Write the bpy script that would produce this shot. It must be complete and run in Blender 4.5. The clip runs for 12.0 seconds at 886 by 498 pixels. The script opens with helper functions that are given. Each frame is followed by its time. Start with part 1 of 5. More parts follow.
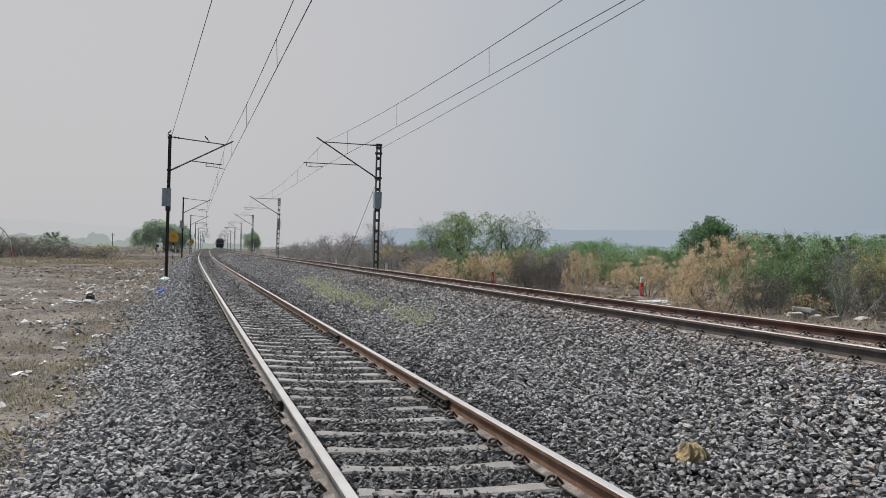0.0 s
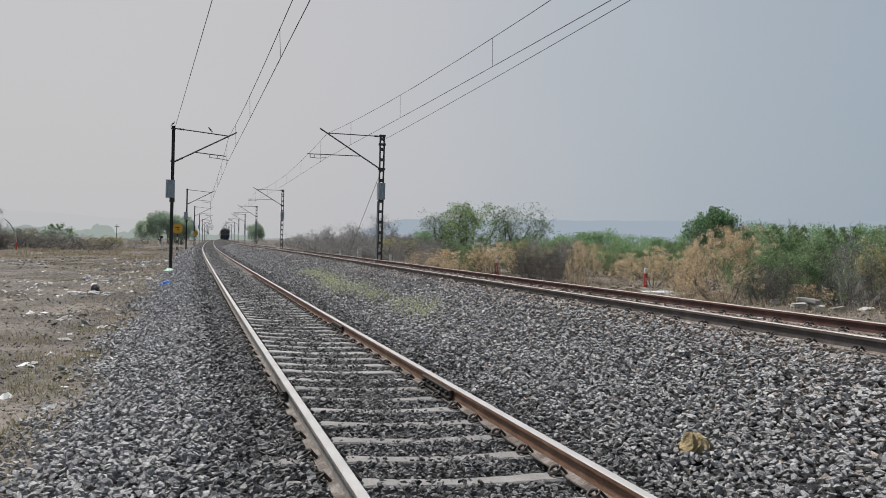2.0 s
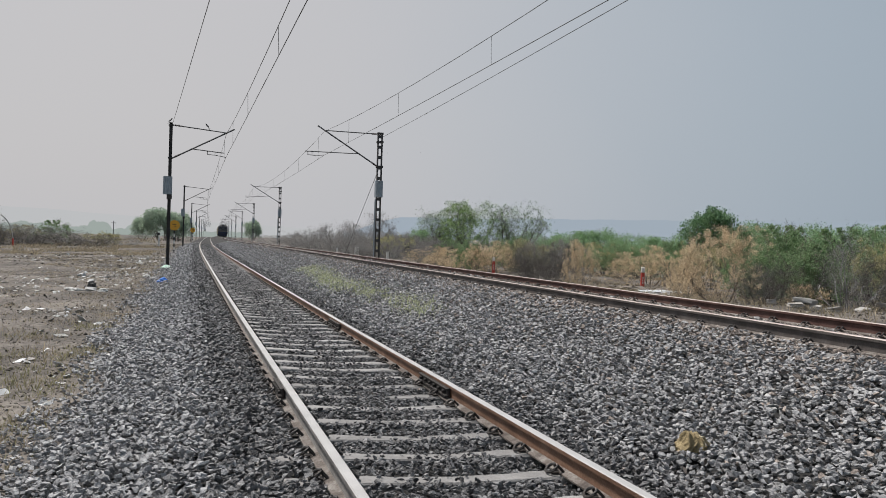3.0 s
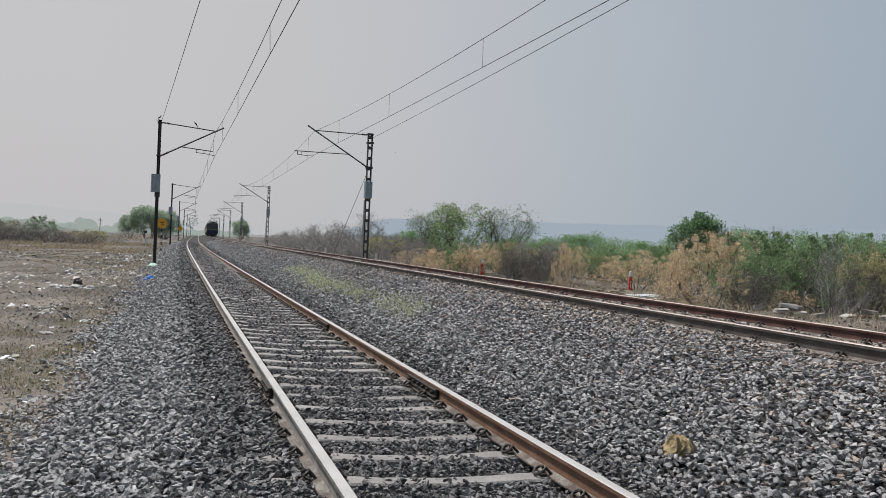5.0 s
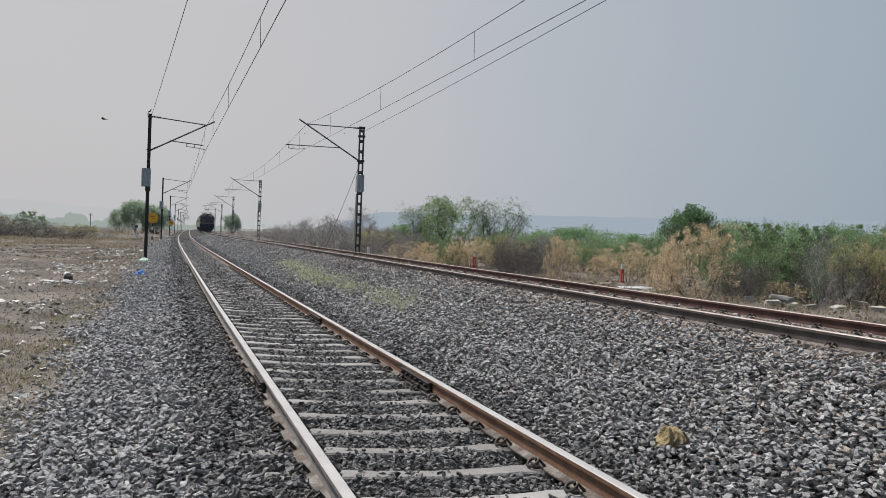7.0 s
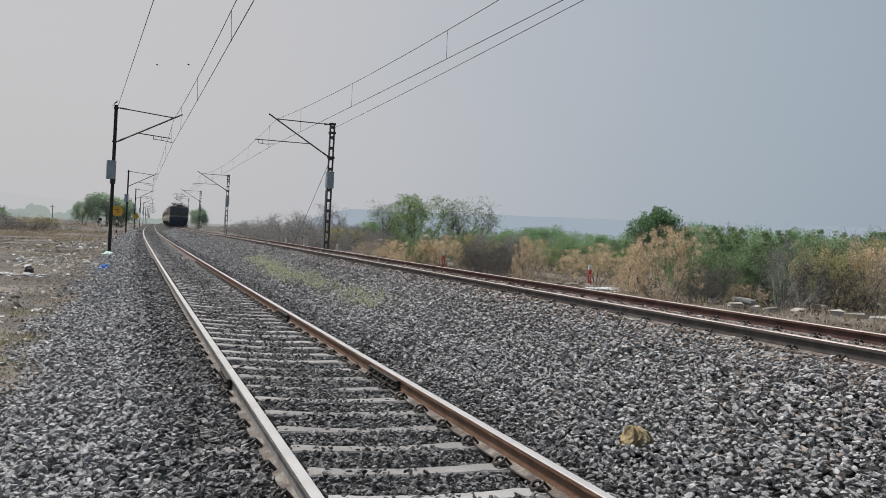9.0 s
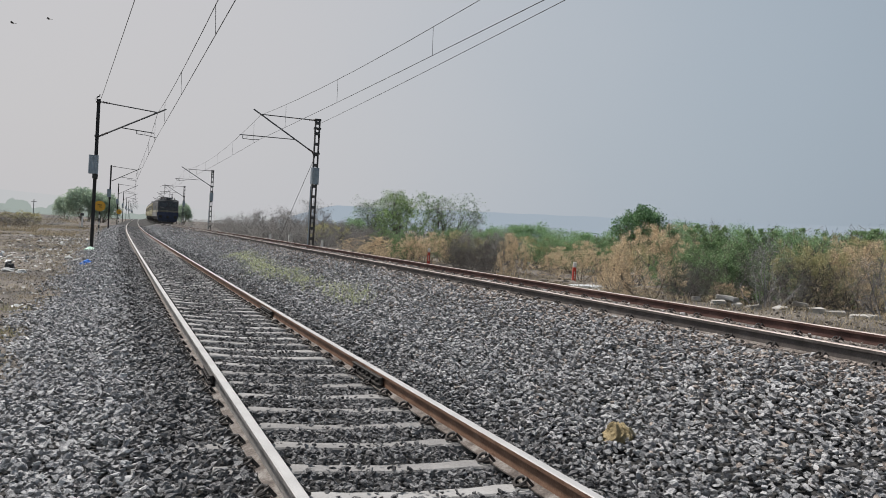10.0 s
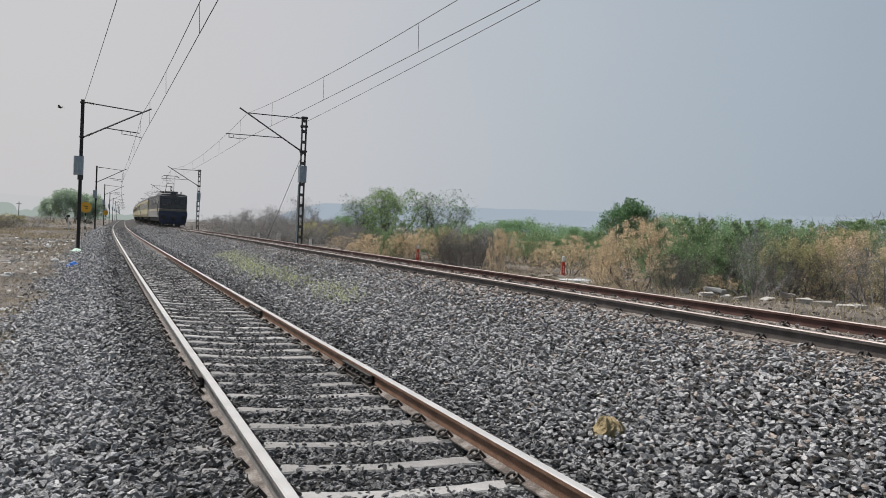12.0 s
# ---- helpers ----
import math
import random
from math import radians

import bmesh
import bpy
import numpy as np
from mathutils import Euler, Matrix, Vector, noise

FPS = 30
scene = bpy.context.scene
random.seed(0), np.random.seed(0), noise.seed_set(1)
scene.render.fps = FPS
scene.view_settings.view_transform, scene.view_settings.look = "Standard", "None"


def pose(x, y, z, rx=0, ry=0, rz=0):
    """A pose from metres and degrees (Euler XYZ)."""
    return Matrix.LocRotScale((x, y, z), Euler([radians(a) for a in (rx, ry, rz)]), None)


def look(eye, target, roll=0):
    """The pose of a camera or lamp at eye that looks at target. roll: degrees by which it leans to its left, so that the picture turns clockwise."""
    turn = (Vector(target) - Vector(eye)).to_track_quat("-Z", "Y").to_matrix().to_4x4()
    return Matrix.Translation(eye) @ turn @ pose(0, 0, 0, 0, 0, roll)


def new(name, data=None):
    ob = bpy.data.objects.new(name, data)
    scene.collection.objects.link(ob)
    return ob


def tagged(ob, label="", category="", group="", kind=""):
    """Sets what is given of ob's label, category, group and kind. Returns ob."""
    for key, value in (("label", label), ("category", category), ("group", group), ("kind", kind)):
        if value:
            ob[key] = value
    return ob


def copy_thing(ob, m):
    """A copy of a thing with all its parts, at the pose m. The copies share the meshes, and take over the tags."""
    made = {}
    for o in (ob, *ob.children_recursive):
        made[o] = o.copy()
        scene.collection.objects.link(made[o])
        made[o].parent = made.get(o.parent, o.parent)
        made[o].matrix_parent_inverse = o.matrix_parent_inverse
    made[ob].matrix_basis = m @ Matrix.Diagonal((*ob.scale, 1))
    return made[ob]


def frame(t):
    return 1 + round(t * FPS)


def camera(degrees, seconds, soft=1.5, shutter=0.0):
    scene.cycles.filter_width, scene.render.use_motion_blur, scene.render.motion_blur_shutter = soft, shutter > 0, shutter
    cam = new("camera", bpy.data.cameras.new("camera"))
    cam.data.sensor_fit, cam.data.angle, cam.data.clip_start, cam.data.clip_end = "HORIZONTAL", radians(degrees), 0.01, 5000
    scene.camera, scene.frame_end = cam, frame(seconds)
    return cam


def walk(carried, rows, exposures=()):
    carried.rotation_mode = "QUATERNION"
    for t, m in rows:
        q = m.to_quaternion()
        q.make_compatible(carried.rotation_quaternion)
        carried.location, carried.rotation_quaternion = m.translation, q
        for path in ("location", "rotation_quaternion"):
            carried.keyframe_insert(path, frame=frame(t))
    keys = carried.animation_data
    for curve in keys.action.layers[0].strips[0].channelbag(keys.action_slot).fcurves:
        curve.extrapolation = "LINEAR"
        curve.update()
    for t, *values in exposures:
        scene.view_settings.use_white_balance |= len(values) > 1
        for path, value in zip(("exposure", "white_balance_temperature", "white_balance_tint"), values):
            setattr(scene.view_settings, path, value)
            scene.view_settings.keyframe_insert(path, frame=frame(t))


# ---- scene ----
cam = camera(61.0, 12.0, soft=0.52)
# seconds, x, y, z, yaw, pitch, roll
PATH = [
    (0, 0.019, 0.005, 1.445, 0.000, 0.212, -1.543),
    (0.5, 0.019, -0.000, 1.448, 0.504, 0.146, -1.554),
    (1, 0.019, 0.008, 1.441, 0.756, -0.097, -1.445),
    (1.5, 0.021, -0.002, 1.443, 0.555, -0.467, -1.331),
    (2, 0.018, -0.005, 1.447, 0.278, -0.483, -1.458),
    (2.5, 0.020, -0.002, 1.443, 0.271, -0.673, -1.594),
    (3, 0.010, -0.008, 1.446, 0.067, -0.615, -1.764),
    (5, -0.008, -0.004, 1.437, -0.808, -0.435, -2.530),
    (5.5, -0.006, -0.005, 1.438, -1.106, -0.333, -2.279),
    (6, -0.003, 0.001, 1.432, -1.029, -0.444, -2.158),
    (6.5, -0.007, 0.004, 1.433, -1.095, -0.766, -2.159),
    (7, -0.011, 0.004, 1.435, -1.405, -0.914, -2.266),
    (9, -0.020, -0.010, 1.438, -3.747, -0.928, -3.200),
    (9.5, -0.021, -0.010, 1.442, -4.261, -0.796, -3.402),
    (10, -0.014, -0.008, 1.438, -4.865, -1.105, -3.451),
    (10.5, -0.010, -0.003, 1.439, -5.342, -1.529, -3.212),
    (11, -0.007, -0.002, 1.441, -5.458, -1.722, -2.914),
    (11.5, -0.003, 0.003, 1.441, -5.520, -1.665, -2.858),
    (12, -0.001, 0.002, 1.445, -5.698, -1.350, -2.601)
]
walk(cam, [(t, pose(x, y, z, 90 + p, r, w)) for t, x, y, z, w, p, r in PATH],
     [(0.0, 0.0, 6500, 11.5), (9.5, 0.0, 6500, 11.5), (10.4, 0.09, 6500, 11.5), (12.0, 0.09, 6500, 11.5)])

# ---- sky and sun: thin bright haze ----
SUN_AZ, SUN_EL = -58.0, 61.0        # degrees right of +y, above the horizon
sun_dir = Vector((math.sin(radians(SUN_AZ)) * math.cos(radians(SUN_EL)),
                  math.cos(radians(SUN_AZ)) * math.cos(radians(SUN_EL)), math.sin(radians(SUN_EL))))
world = bpy.data.worlds.new("hazy_sky")
scene.world = world
world.use_nodes = True
wn, wl = world.node_tree.nodes, world.node_tree.links
wn.clear()
w_out = wn.new("ShaderNodeOutputWorld")
w_bg = wn.new("ShaderNodeBackground")
w_sky = wn.new("ShaderNodeTexSky")
w_sky.sky_type = "NISHITA"
w_sky.sun_disc = False
w_sky.sun_elevation, w_sky.sun_rotation = radians(SUN_EL), radians(SUN_AZ)
w_sky.air_density, w_sky.dust_density = 1.5, 6.0
w_scale = wn.new("ShaderNodeVectorMath")
w_scale.operation = "SCALE"
w_scale.inputs["Scale"].default_value = 0.07
w_tc = wn.new("ShaderNodeTexCoord")
w_dot = wn.new("ShaderNodeVectorMath")
w_dot.operation = "DOT_PRODUCT"
w_dot.inputs[1].default_value = Vector((-0.62, 0.74, 0.12)).normalized()
w_noise = wn.new("ShaderNodeTexNoise")
w_noise.inputs["Scale"].default_value = 2.2
w_noise.inputs["Detail"].default_value = 3.0
w_add = wn.new("ShaderNodeMath")
w_add.operation = "MULTIPLY_ADD"
w_add.inputs[1].default_value = 0.16
w_ramp = wn.new("ShaderNodeValToRGB")
w_ramp.color_ramp.interpolation = "B_SPLINE"
SKY_STOPS = [(0.0, (0.270, 0.330, 0.395)), (0.30, (0.355, 0.425, 0.490)), (0.52, (0.400, 0.462, 0.520)), (0.70, (0.500, 0.530, 0.565)), (0.86, (0.562, 0.562, 0.575)), (1.0, (0.575, 0.572, 0.580))]
while len(w_ramp.color_ramp.elements) < len(SKY_STOPS):
    w_ramp.color_ramp.elements.new(0.5)
for el, (p, c) in zip(w_ramp.color_ramp.elements, SKY_STOPS):
    el.position, el.color = p, (*c, 1)
w_mix = wn.new("ShaderNodeMix")
w_mix.data_type = "RGBA"
w_mix.inputs["Factor"].default_value = 0.92
wl.new(w_tc.outputs["Generated"], w_dot.inputs[0])
wl.new(w_tc.outputs["Generated"], w_noise.inputs["Vector"])
wl.new(w_noise.outputs["Fac"], w_add.inputs[0])
w_sub = wn.new("ShaderNodeMath")
w_sub.operation = "SUBTRACT"
w_sub.inputs[1].default_value = 0.08
wl.new(w_dot.outputs["Value"], w_add.inputs[2])
wl.new(w_add.outputs[0], w_sub.inputs[0])
wl.new(w_sub.outputs[0], w_ramp.inputs["Fac"])
wl.new(w_sky.outputs["Color"], w_scale.inputs[0])
wl.new(w_scale.outputs["Vector"], w_mix.inputs["A"])
wl.new(w_ramp.outputs["Color"], w_mix.inputs["B"])
wl.new(w_mix.outputs["Result"], w_bg.inputs["Color"])
w_bg.inputs["Strength"].default_value = 1.0
wl.new(w_bg.outputs[0], w_out.inputs[0])

sun = new("sun", bpy.data.lights.new("sun", "SUN"))
sun.data.energy, sun.data.angle, sun.data.color = 5.0, radians(6.0), (1.0, 0.96, 0.91)
sun.matrix_world = look(sun_dir * 50, (0, 0, 0))


# ---- materials ----
def mat(name, stops, scale=8.0, rough=0.8, metal=0.0, bump=0.3, bump_scale=60.0, vary="", amount=0.5, coarse=0.6, spec=0.4, see=False):
    """Two scales of noise through a ramp of colours; vary: 'island' or 'object' shifts each piece along the ramp."""
    m = bpy.data.materials.new(name)
    m.use_nodes = True
    nt, n, l = m.node_tree, m.node_tree.nodes, m.node_tree.links
    b = n["Principled BSDF"]
    b.inputs["Roughness"].default_value, b.inputs["Metallic"].default_value = rough, metal
    b.inputs["Specular IOR Level"].default_value = spec
    tc = n.new("ShaderNodeTexCoord")
    big, fine = n.new("ShaderNodeTexNoise"), n.new("ShaderNodeTexNoise")
    big.inputs["Scale"].default_value, big.inputs["Detail"].default_value = scale, 5
    fine.inputs["Scale"].default_value, fine.inputs["Detail"].default_value = bump_scale, 4
    mixf = n.new("ShaderNodeMix")
    mixf.inputs["Factor"].default_value = 1 - coarse
    ramp = n.new("ShaderNodeValToRGB")
    while len(ramp.color_ramp.elements) < len(stops):
        ramp.color_ramp.elements.new(0.5)
    for el, (p, c) in zip(ramp.color_ramp.elements, stops):
        el.position, el.color = p, (*c, 1)
    for t in (big, fine):
        l.new(tc.outputs["Object"], t.inputs["Vector"])
    l.new(big.outputs["Fac"], mixf.inputs["A"])
    l.new(fine.outputs["Fac"], mixf.inputs["B"])
    fac = mixf.outputs["Result"]
    if vary:
        src = n.new("ShaderNodeNewGeometry").outputs["Random Per Island"] if vary == "island" else n.new("ShaderNodeObjectInfo").outputs["Random"]
        sh = n.new("ShaderNodeMix")
        sh.inputs["Factor"].default_value = amount
        l.new(fac, sh.inputs["A"])
        l.new(src, sh.inputs["B"])
        fac = sh.outputs["Result"]
    l.new(fac, ramp.inputs["Fac"])
    l.new(ramp.outputs["Color"], b.inputs["Base Color"])
    if bump:
        bp = n.new("ShaderNodeBump")
        bp.inputs["Strength"].default_value, bp.inputs["Distance"].default_value = bump, 0.02
        l.new(fine.outputs["Fac"], bp.inputs["Height"])
        l.new(bp.outputs["Normal"], b.inputs["Normal"])
    if see:   # thin leaf: part of the light passes through
        tr, ms, out = n.new("ShaderNodeBsdfTranslucent"), n.new("ShaderNodeMixShader"), n["Material Output"]
        l.new(ramp.outputs["Color"], tr.inputs["Color"])
        ms.inputs[0].default_value = 0.30
        l.new(b.outputs[0], ms.inputs[1])
        l.new(tr.outputs[0], ms.inputs[2])
        l.new(ms.outputs[0], out.inputs["Surface"])
    return m


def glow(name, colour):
    """A distant land whose haze is painted into its emission colour."""
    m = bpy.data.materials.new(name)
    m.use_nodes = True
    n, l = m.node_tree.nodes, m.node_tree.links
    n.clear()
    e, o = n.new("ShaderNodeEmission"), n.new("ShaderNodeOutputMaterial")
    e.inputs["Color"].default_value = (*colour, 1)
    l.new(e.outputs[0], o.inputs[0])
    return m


STONE_GREYS = [(0.24, (0.061, 0.061, 0.063)), (0.41, (0.220, 0.220, 0.223)), (0.57, (0.392, 0.389, 0.393)), (0.74, (0.551, 0.547, 0.540)), (0.92, (0.496, 0.430, 0.374))]
M_STONE = mat("crushed_basalt", STONE_GREYS, scale=22, rough=0.62, bump=0.8, bump_scale=110, vary="island", amount=0.30, spec=0.3)
M_STONE_ONE = mat("crushed_basalt_single", STONE_GREYS, scale=1.6, rough=0.62, bump=0.8, bump_scale=8, vary="object", amount=0.30, spec=0.3)
M_OILSTONE = mat("oil_darkened_basalt", [(0.24, (0.014, 0.014, 0.015)), (0.43, (0.084, 0.083, 0.085)), (0.60, (0.219, 0.218, 0.220)), (0.82, (0.450, 0.444, 0.436))], scale=22, rough=0.58, bump=0.8, bump_scale=110, vary="island", amount=0.30, spec=0.35)
M_BROWNSTONE = mat("rust_stained_basalt", [(0.22, (0.053, 0.047, 0.042)), (0.45, (0.231, 0.196, 0.173)), (0.78, (0.508, 0.434, 0.376))], scale=22, rough=0.68, bump=0.8, bump_scale=110, vary="island", amount=0.30, spec=0.3)
# Near-black: shade in the gaps between stones is put into this colour.
M_BED = mat("gap_shade_bed", [(0.30, (0.010, 0.0098, 0.0095)), (0.5, (0.028, 0.0275, 0.027)), (0.70, (0.075, 0.073, 0.071))], scale=3, rough=0.95, bump=1.0, bump_scale=14, coarse=0.1)
M_DIRT = mat("dry_soil", [(0.35, (0.030, 0.026, 0.023)), (0.44, (0.067, 0.059, 0.051)), (0.52, (0.122, 0.107, 0.093)), (0.61, (0.194, 0.173, 0.149)), (0.74, (0.148, 0.136, 0.104))],
             scale=0.45, rough=0.95, bump=1.0, bump_scale=11, coarse=0.5)
# Sky sheen on the rail heads is put into this pale base colour.
M_RAILTOP = mat("worn_steel_sky_sheen", [(0.3, (0.37, 0.362, 0.352)), (0.7, (0.52, 0.512, 0.50))], scale=3, rough=0.45, metal=0.3, bump=0.05, bump_scale=90)
M_DULLTOP = mat("dull_rail_head", [(0.3, (0.25, 0.20, 0.175)), (0.7, (0.46, 0.41, 0.38))], scale=4, rough=0.6, metal=0.4, bump=0.1, bump_scale=90)
M_RUST = mat("rusty_rail_steel", [(0.28, (0.088, 0.046, 0.028)), (0.5, (0.176, 0.094, 0.058)), (0.72, (0.262, 0.166, 0.116))], scale=5, rough=0.7, bump=0.3, bump_scale=70, spec=0.5)
M_DUSTFOOT = mat("dusty_rail_foot", [(0.36, (0.060, 0.050, 0.044)), (0.48, (0.110, 0.092, 0.080)), (0.58, (0.190, 0.175, 0.160)), (0.75, (0.30, 0.285, 0.265))], scale=7, rough=0.85, bump=0.3, bump_scale=60)
M_RUSTGREY = mat("dusty_rail_steel", [(0.28, (0.108, 0.101, 0.095)), (0.5, (0.238, 0.224, 0.211)), (0.72, (0.367, 0.351, 0.329))], scale=5, rough=0.65, bump=0.3, bump_scale=70)
M_RUSTDEEP = mat("maroon_brown_rail_steel", [(0.28, (0.047, 0.023, 0.019)), (0.5, (0.098, 0.049, 0.040)), (0.72, (0.155, 0.093, 0.077))], scale=5, rough=0.75, bump=0.3, bump_scale=70)
M_RUSTDARK = mat("dark_brown_rail_steel", [(0.28, (0.045, 0.039, 0.035)), (0.5, (0.090, 0.077, 0.071)), (0.72, (0.156, 0.139, 0.130))], scale=5, rough=0.75, bump=0.3, bump_scale=70)
M_CONC = mat("weathered_concrete", [(0.25, (0.134, 0.130, 0.127)), (0.5, (0.245, 0.238, 0.231)), (0.75, (0.354, 0.348, 0.339))], scale=4, rough=0.9, bump=0.35, bump_scale=45, vary="object", amount=0.3)
M_CLIP = mat("black_clip_iron", [(0.3, (0.012, 0.011, 0.011)), (0.7, (0.045, 0.038, 0.033))], scale=20, rough=0.6, bump=0.2)
M_MAST = mat("dark_mast_steel", [(0.3, (0.022, 0.021, 0.022)), (0.7, (0.060, 0.055, 0.052))], scale=2.5, rough=0.6, bump=0.15, spec=0.4)
M_MASTGREY = mat("grey_lattice_steel", [(0.3, (0.035, 0.034, 0.035)), (0.7, (0.090, 0.085, 0.082))], scale=2.5, rough=0.6, bump=0.15)
M_GALV = mat("galvanised_sheet", [(0.3, (0.20, 0.24, 0.27)), (0.7, (0.33, 0.37, 0.40))], scale=4, rough=0.5, metal=0.3, bump=0.1)
M_TUBE = mat("bracket_tube_steel", [(0.3, (0.065, 0.065, 0.067)), (0.7, (0.14, 0.14, 0.14))], scale=6, rough=0.5, bump=0.05)
M_PORC = mat("brown_porcelain", [(0.3, (0.035, 0.018, 0.013)), (0.7, (0.07, 0.035, 0.025))], rough=0.25, bump=0)
M_WIRE = mat("overhead_wire_metal", [(0.3, (0.035, 0.034, 0.033)), (0.7, (0.07, 0.067, 0.064))], rough=0.5, metal=0.4, bump=0)


# ---- building helpers ----
def part(name, bm, material, parent=None, label="", smooth=False):
    me = bpy.data.meshes.new(name)
    bm.normal_update()
    bm.to_mesh(me)
    bm.free()
    me.materials.append(material)
    if smooth:
        me.polygons.foreach_set("use_smooth", [True] * len(me.polygons))
    ob = new(name, me)
    ob.parent = parent
    if label:
        tagged(ob, label)
    return ob


def sheet(name, verts, faces, material, parent=None, label="", smooth=False):
    """A mesh from numpy arrays: verts (n, 3), faces (m, k)."""
    verts, faces = np.asarray(verts, np.float32), np.asarray(faces, np.int32)
    me = bpy.data.meshes.new(name)
    k = faces.shape[1]
    me.vertices.add(len(verts))
    me.vertices.foreach_set("co", verts.ravel())
    me.loops.add(faces.size)
    me.loops.foreach_set("vertex_index", faces.ravel())
    me.polygons.add(len(faces))
    me.polygons.foreach_set("loop_start", np.arange(0, faces.size, k, dtype=np.int32))
    me.polygons.foreach_set("loop_total", np.full(len(faces), k, np.int32))
    me.update(calc_edges=True)
    me.polygons.foreach_set("use_smooth", [smooth] * len(faces))
    me.materials.append(material)
    ob = new(name, me)
    ob.parent = parent
    if label:
        tagged(ob, label)
    return ob


def box(bm, c, s, m=None, bevel=0.0):
    """A box of size s round c."""
    r = bmesh.ops.create_cube(bm, size=1.0, matrix=(m or Matrix()) @ Matrix.Translation(c) @ Matrix.Diagonal((*s, 1)))
    if bevel:
        es = list({e for v in r["verts"] for e in v.link_edges})
        bmesh.ops.bevel(bm, geom=es, offset=bevel, segments=1, affect="EDGES", profile=0.5)
    return bm


def rod(bm, a, b, r0, r1=None, n=8):
    """A round bar from a to b."""
    a, b = Vector(a), Vector(b)
    m = Matrix.Translation((a + b) / 2) @ (b - a).to_track_quat("Z", "Y").to_matrix().to_4x4()
    bmesh.ops.create_cone(bm, cap_ends=True, segments=n, radius1=r0, radius2=r0 if r1 is None else r1, depth=(b - a).length, matrix=m)
    return bm


def pipe(bm, pts, r, n=6):
    """A round bar along a chain of points."""
    pts = [Vector(p) for p in pts]
    rings = []
    for i, p in enumerate(pts):
        d = (pts[min(i + 1, len(pts) - 1)] - pts[max(i - 1, 0)]).normalized()
        q = d.to_track_quat("Z", "Y").to_matrix()
        rings.append([bm.verts.new(p + q @ Vector((r * math.cos(j * math.tau / n), r * math.sin(j * math.tau / n), 0))) for j in range(n)])
    for a, b in zip(rings, rings[1:]):
        for j in range(n):
            bm.faces.new((a[j], a[(j + 1) % n], b[(j + 1) % n], b[j]))
    for ring in (rings[0][::-1], rings[-1]):
        bm.faces.new(ring)
    return bm


def empty(name, m, label, category, group="", kind=""):
    e = new(name)
    e.matrix_basis = m
    return tagged(e, label, category, group, kind)


# ---- plan of the line: stations along the near rail ----
GAUGE, GAP, RISE = 1.745, 3.806, 0.610     # rail centre to rail centre, between the tracks, second track above the first
CANT1, CANT2 = 0.076, 0.032
BEND_S = [-60, 12, 25, 45, 80, 140, 220, 400]
BEND_K = [0.00049, 0.00038, 0.00011, 0.00009, 0.00031, 0.00012, 0.0, 0.00003]
ST = np.concatenate([np.arange(-80, 80, 0.25), np.arange(80, 900, 1.0), np.arange(900, 5000, 50.0)])
_k = np.where(ST > 420, 0, np.interp(ST, BEND_S, BEND_K))
_h = 0.33501 - np.concatenate([[0], np.cumsum(np.diff(ST) * _k[:-1])])
_h += 0.33501 - np.interp(0, ST, _h)
_x = np.concatenate([[0], np.cumsum(-np.sin(_h[:-1]) * np.diff(ST))])
_y = np.concatenate([[0], np.cumsum(np.cos(_h[:-1]) * np.diff(ST))])
_x += 1.0014 * math.cos(0.33501) - np.interp(0, ST, _x)
_y += 1.0014 * math.sin(0.33501) - np.interp(0, ST, _y)


def line(s, o, z=0.0):
    """World places at station s, o metres right of the near rail."""
    s, o = np.asarray(s, float), np.asarray(o, float)
    a = np.interp(s, ST, _h)
    return np.stack(np.broadcast_arrays(np.interp(s, ST, _x) + o * np.cos(a), np.interp(s, ST, _y) + o * np.sin(a), z), -1)


def heading(s):
    return math.degrees(float(np.interp(s, ST, _h)))


def on_line(s, o, z=0.0, turn=0.0):
    p = line(s, o, z)
    return pose(*[float(v) for v in p], 0, 0, heading(s) + turn)


def shift2(s):
    """Sideways shift of the far second track, fitted so the train lines up in the camera's view."""
    return np.interp(s, [45, 65, 83, 97, 113, 129, 202, 310, 420], [0, -0.35, -0.75, -0.95, -1.1, -1.3, -1.3, -0.9, -0.7])


# ---- ground and ballast ----
PROFILE_O = [-400, -40, -12, -4.0, -2.6, -2.1, -1.5, -0.9, -0.14, -0.06, 0.12, 1.0, 1.62, 1.80, 1.90, 2.5, 3.6, 4.5, 5.1, 5.48, 6.2, 7.4, 8.1, 9.6, 11.0, 40, 400]
PROFILE_Z = [-0.6, -0.5, -0.45, -0.42, -0.40, -0.37, -0.26, -0.185, -0.175, -0.185, -0.205, -0.228, -0.272, -0.262, -0.255, -0.25, 0.06, 0.33, 0.41, 0.445, 0.435, 0.42, 0.32, -0.02, -0.06, -0.1, -0.5]


def bed_z(s, o):
    return np.interp(o, PROFILE_O, PROFILE_Z)


def rough_z(s, o, amp):
    return amp * (np.sin(s * 0.9 + 1.3 * np.sin(o * 0.7)) * np.sin(o * 1.1 + 0.5 * np.sin(s * 0.6)) + 0.5 * np.sin(s * 2.3 + o * 1.7) * np.sin(o * 2.9 - s * 0.8))


def grid_faces(ns, no):
    i, j = np.meshgrid(np.arange(ns - 1), np.arange(no - 1), indexing="ij")
    a = (i * no + j).ravel()
    return np.stack([a, a + 1, a + no + 1, a + no], 1)


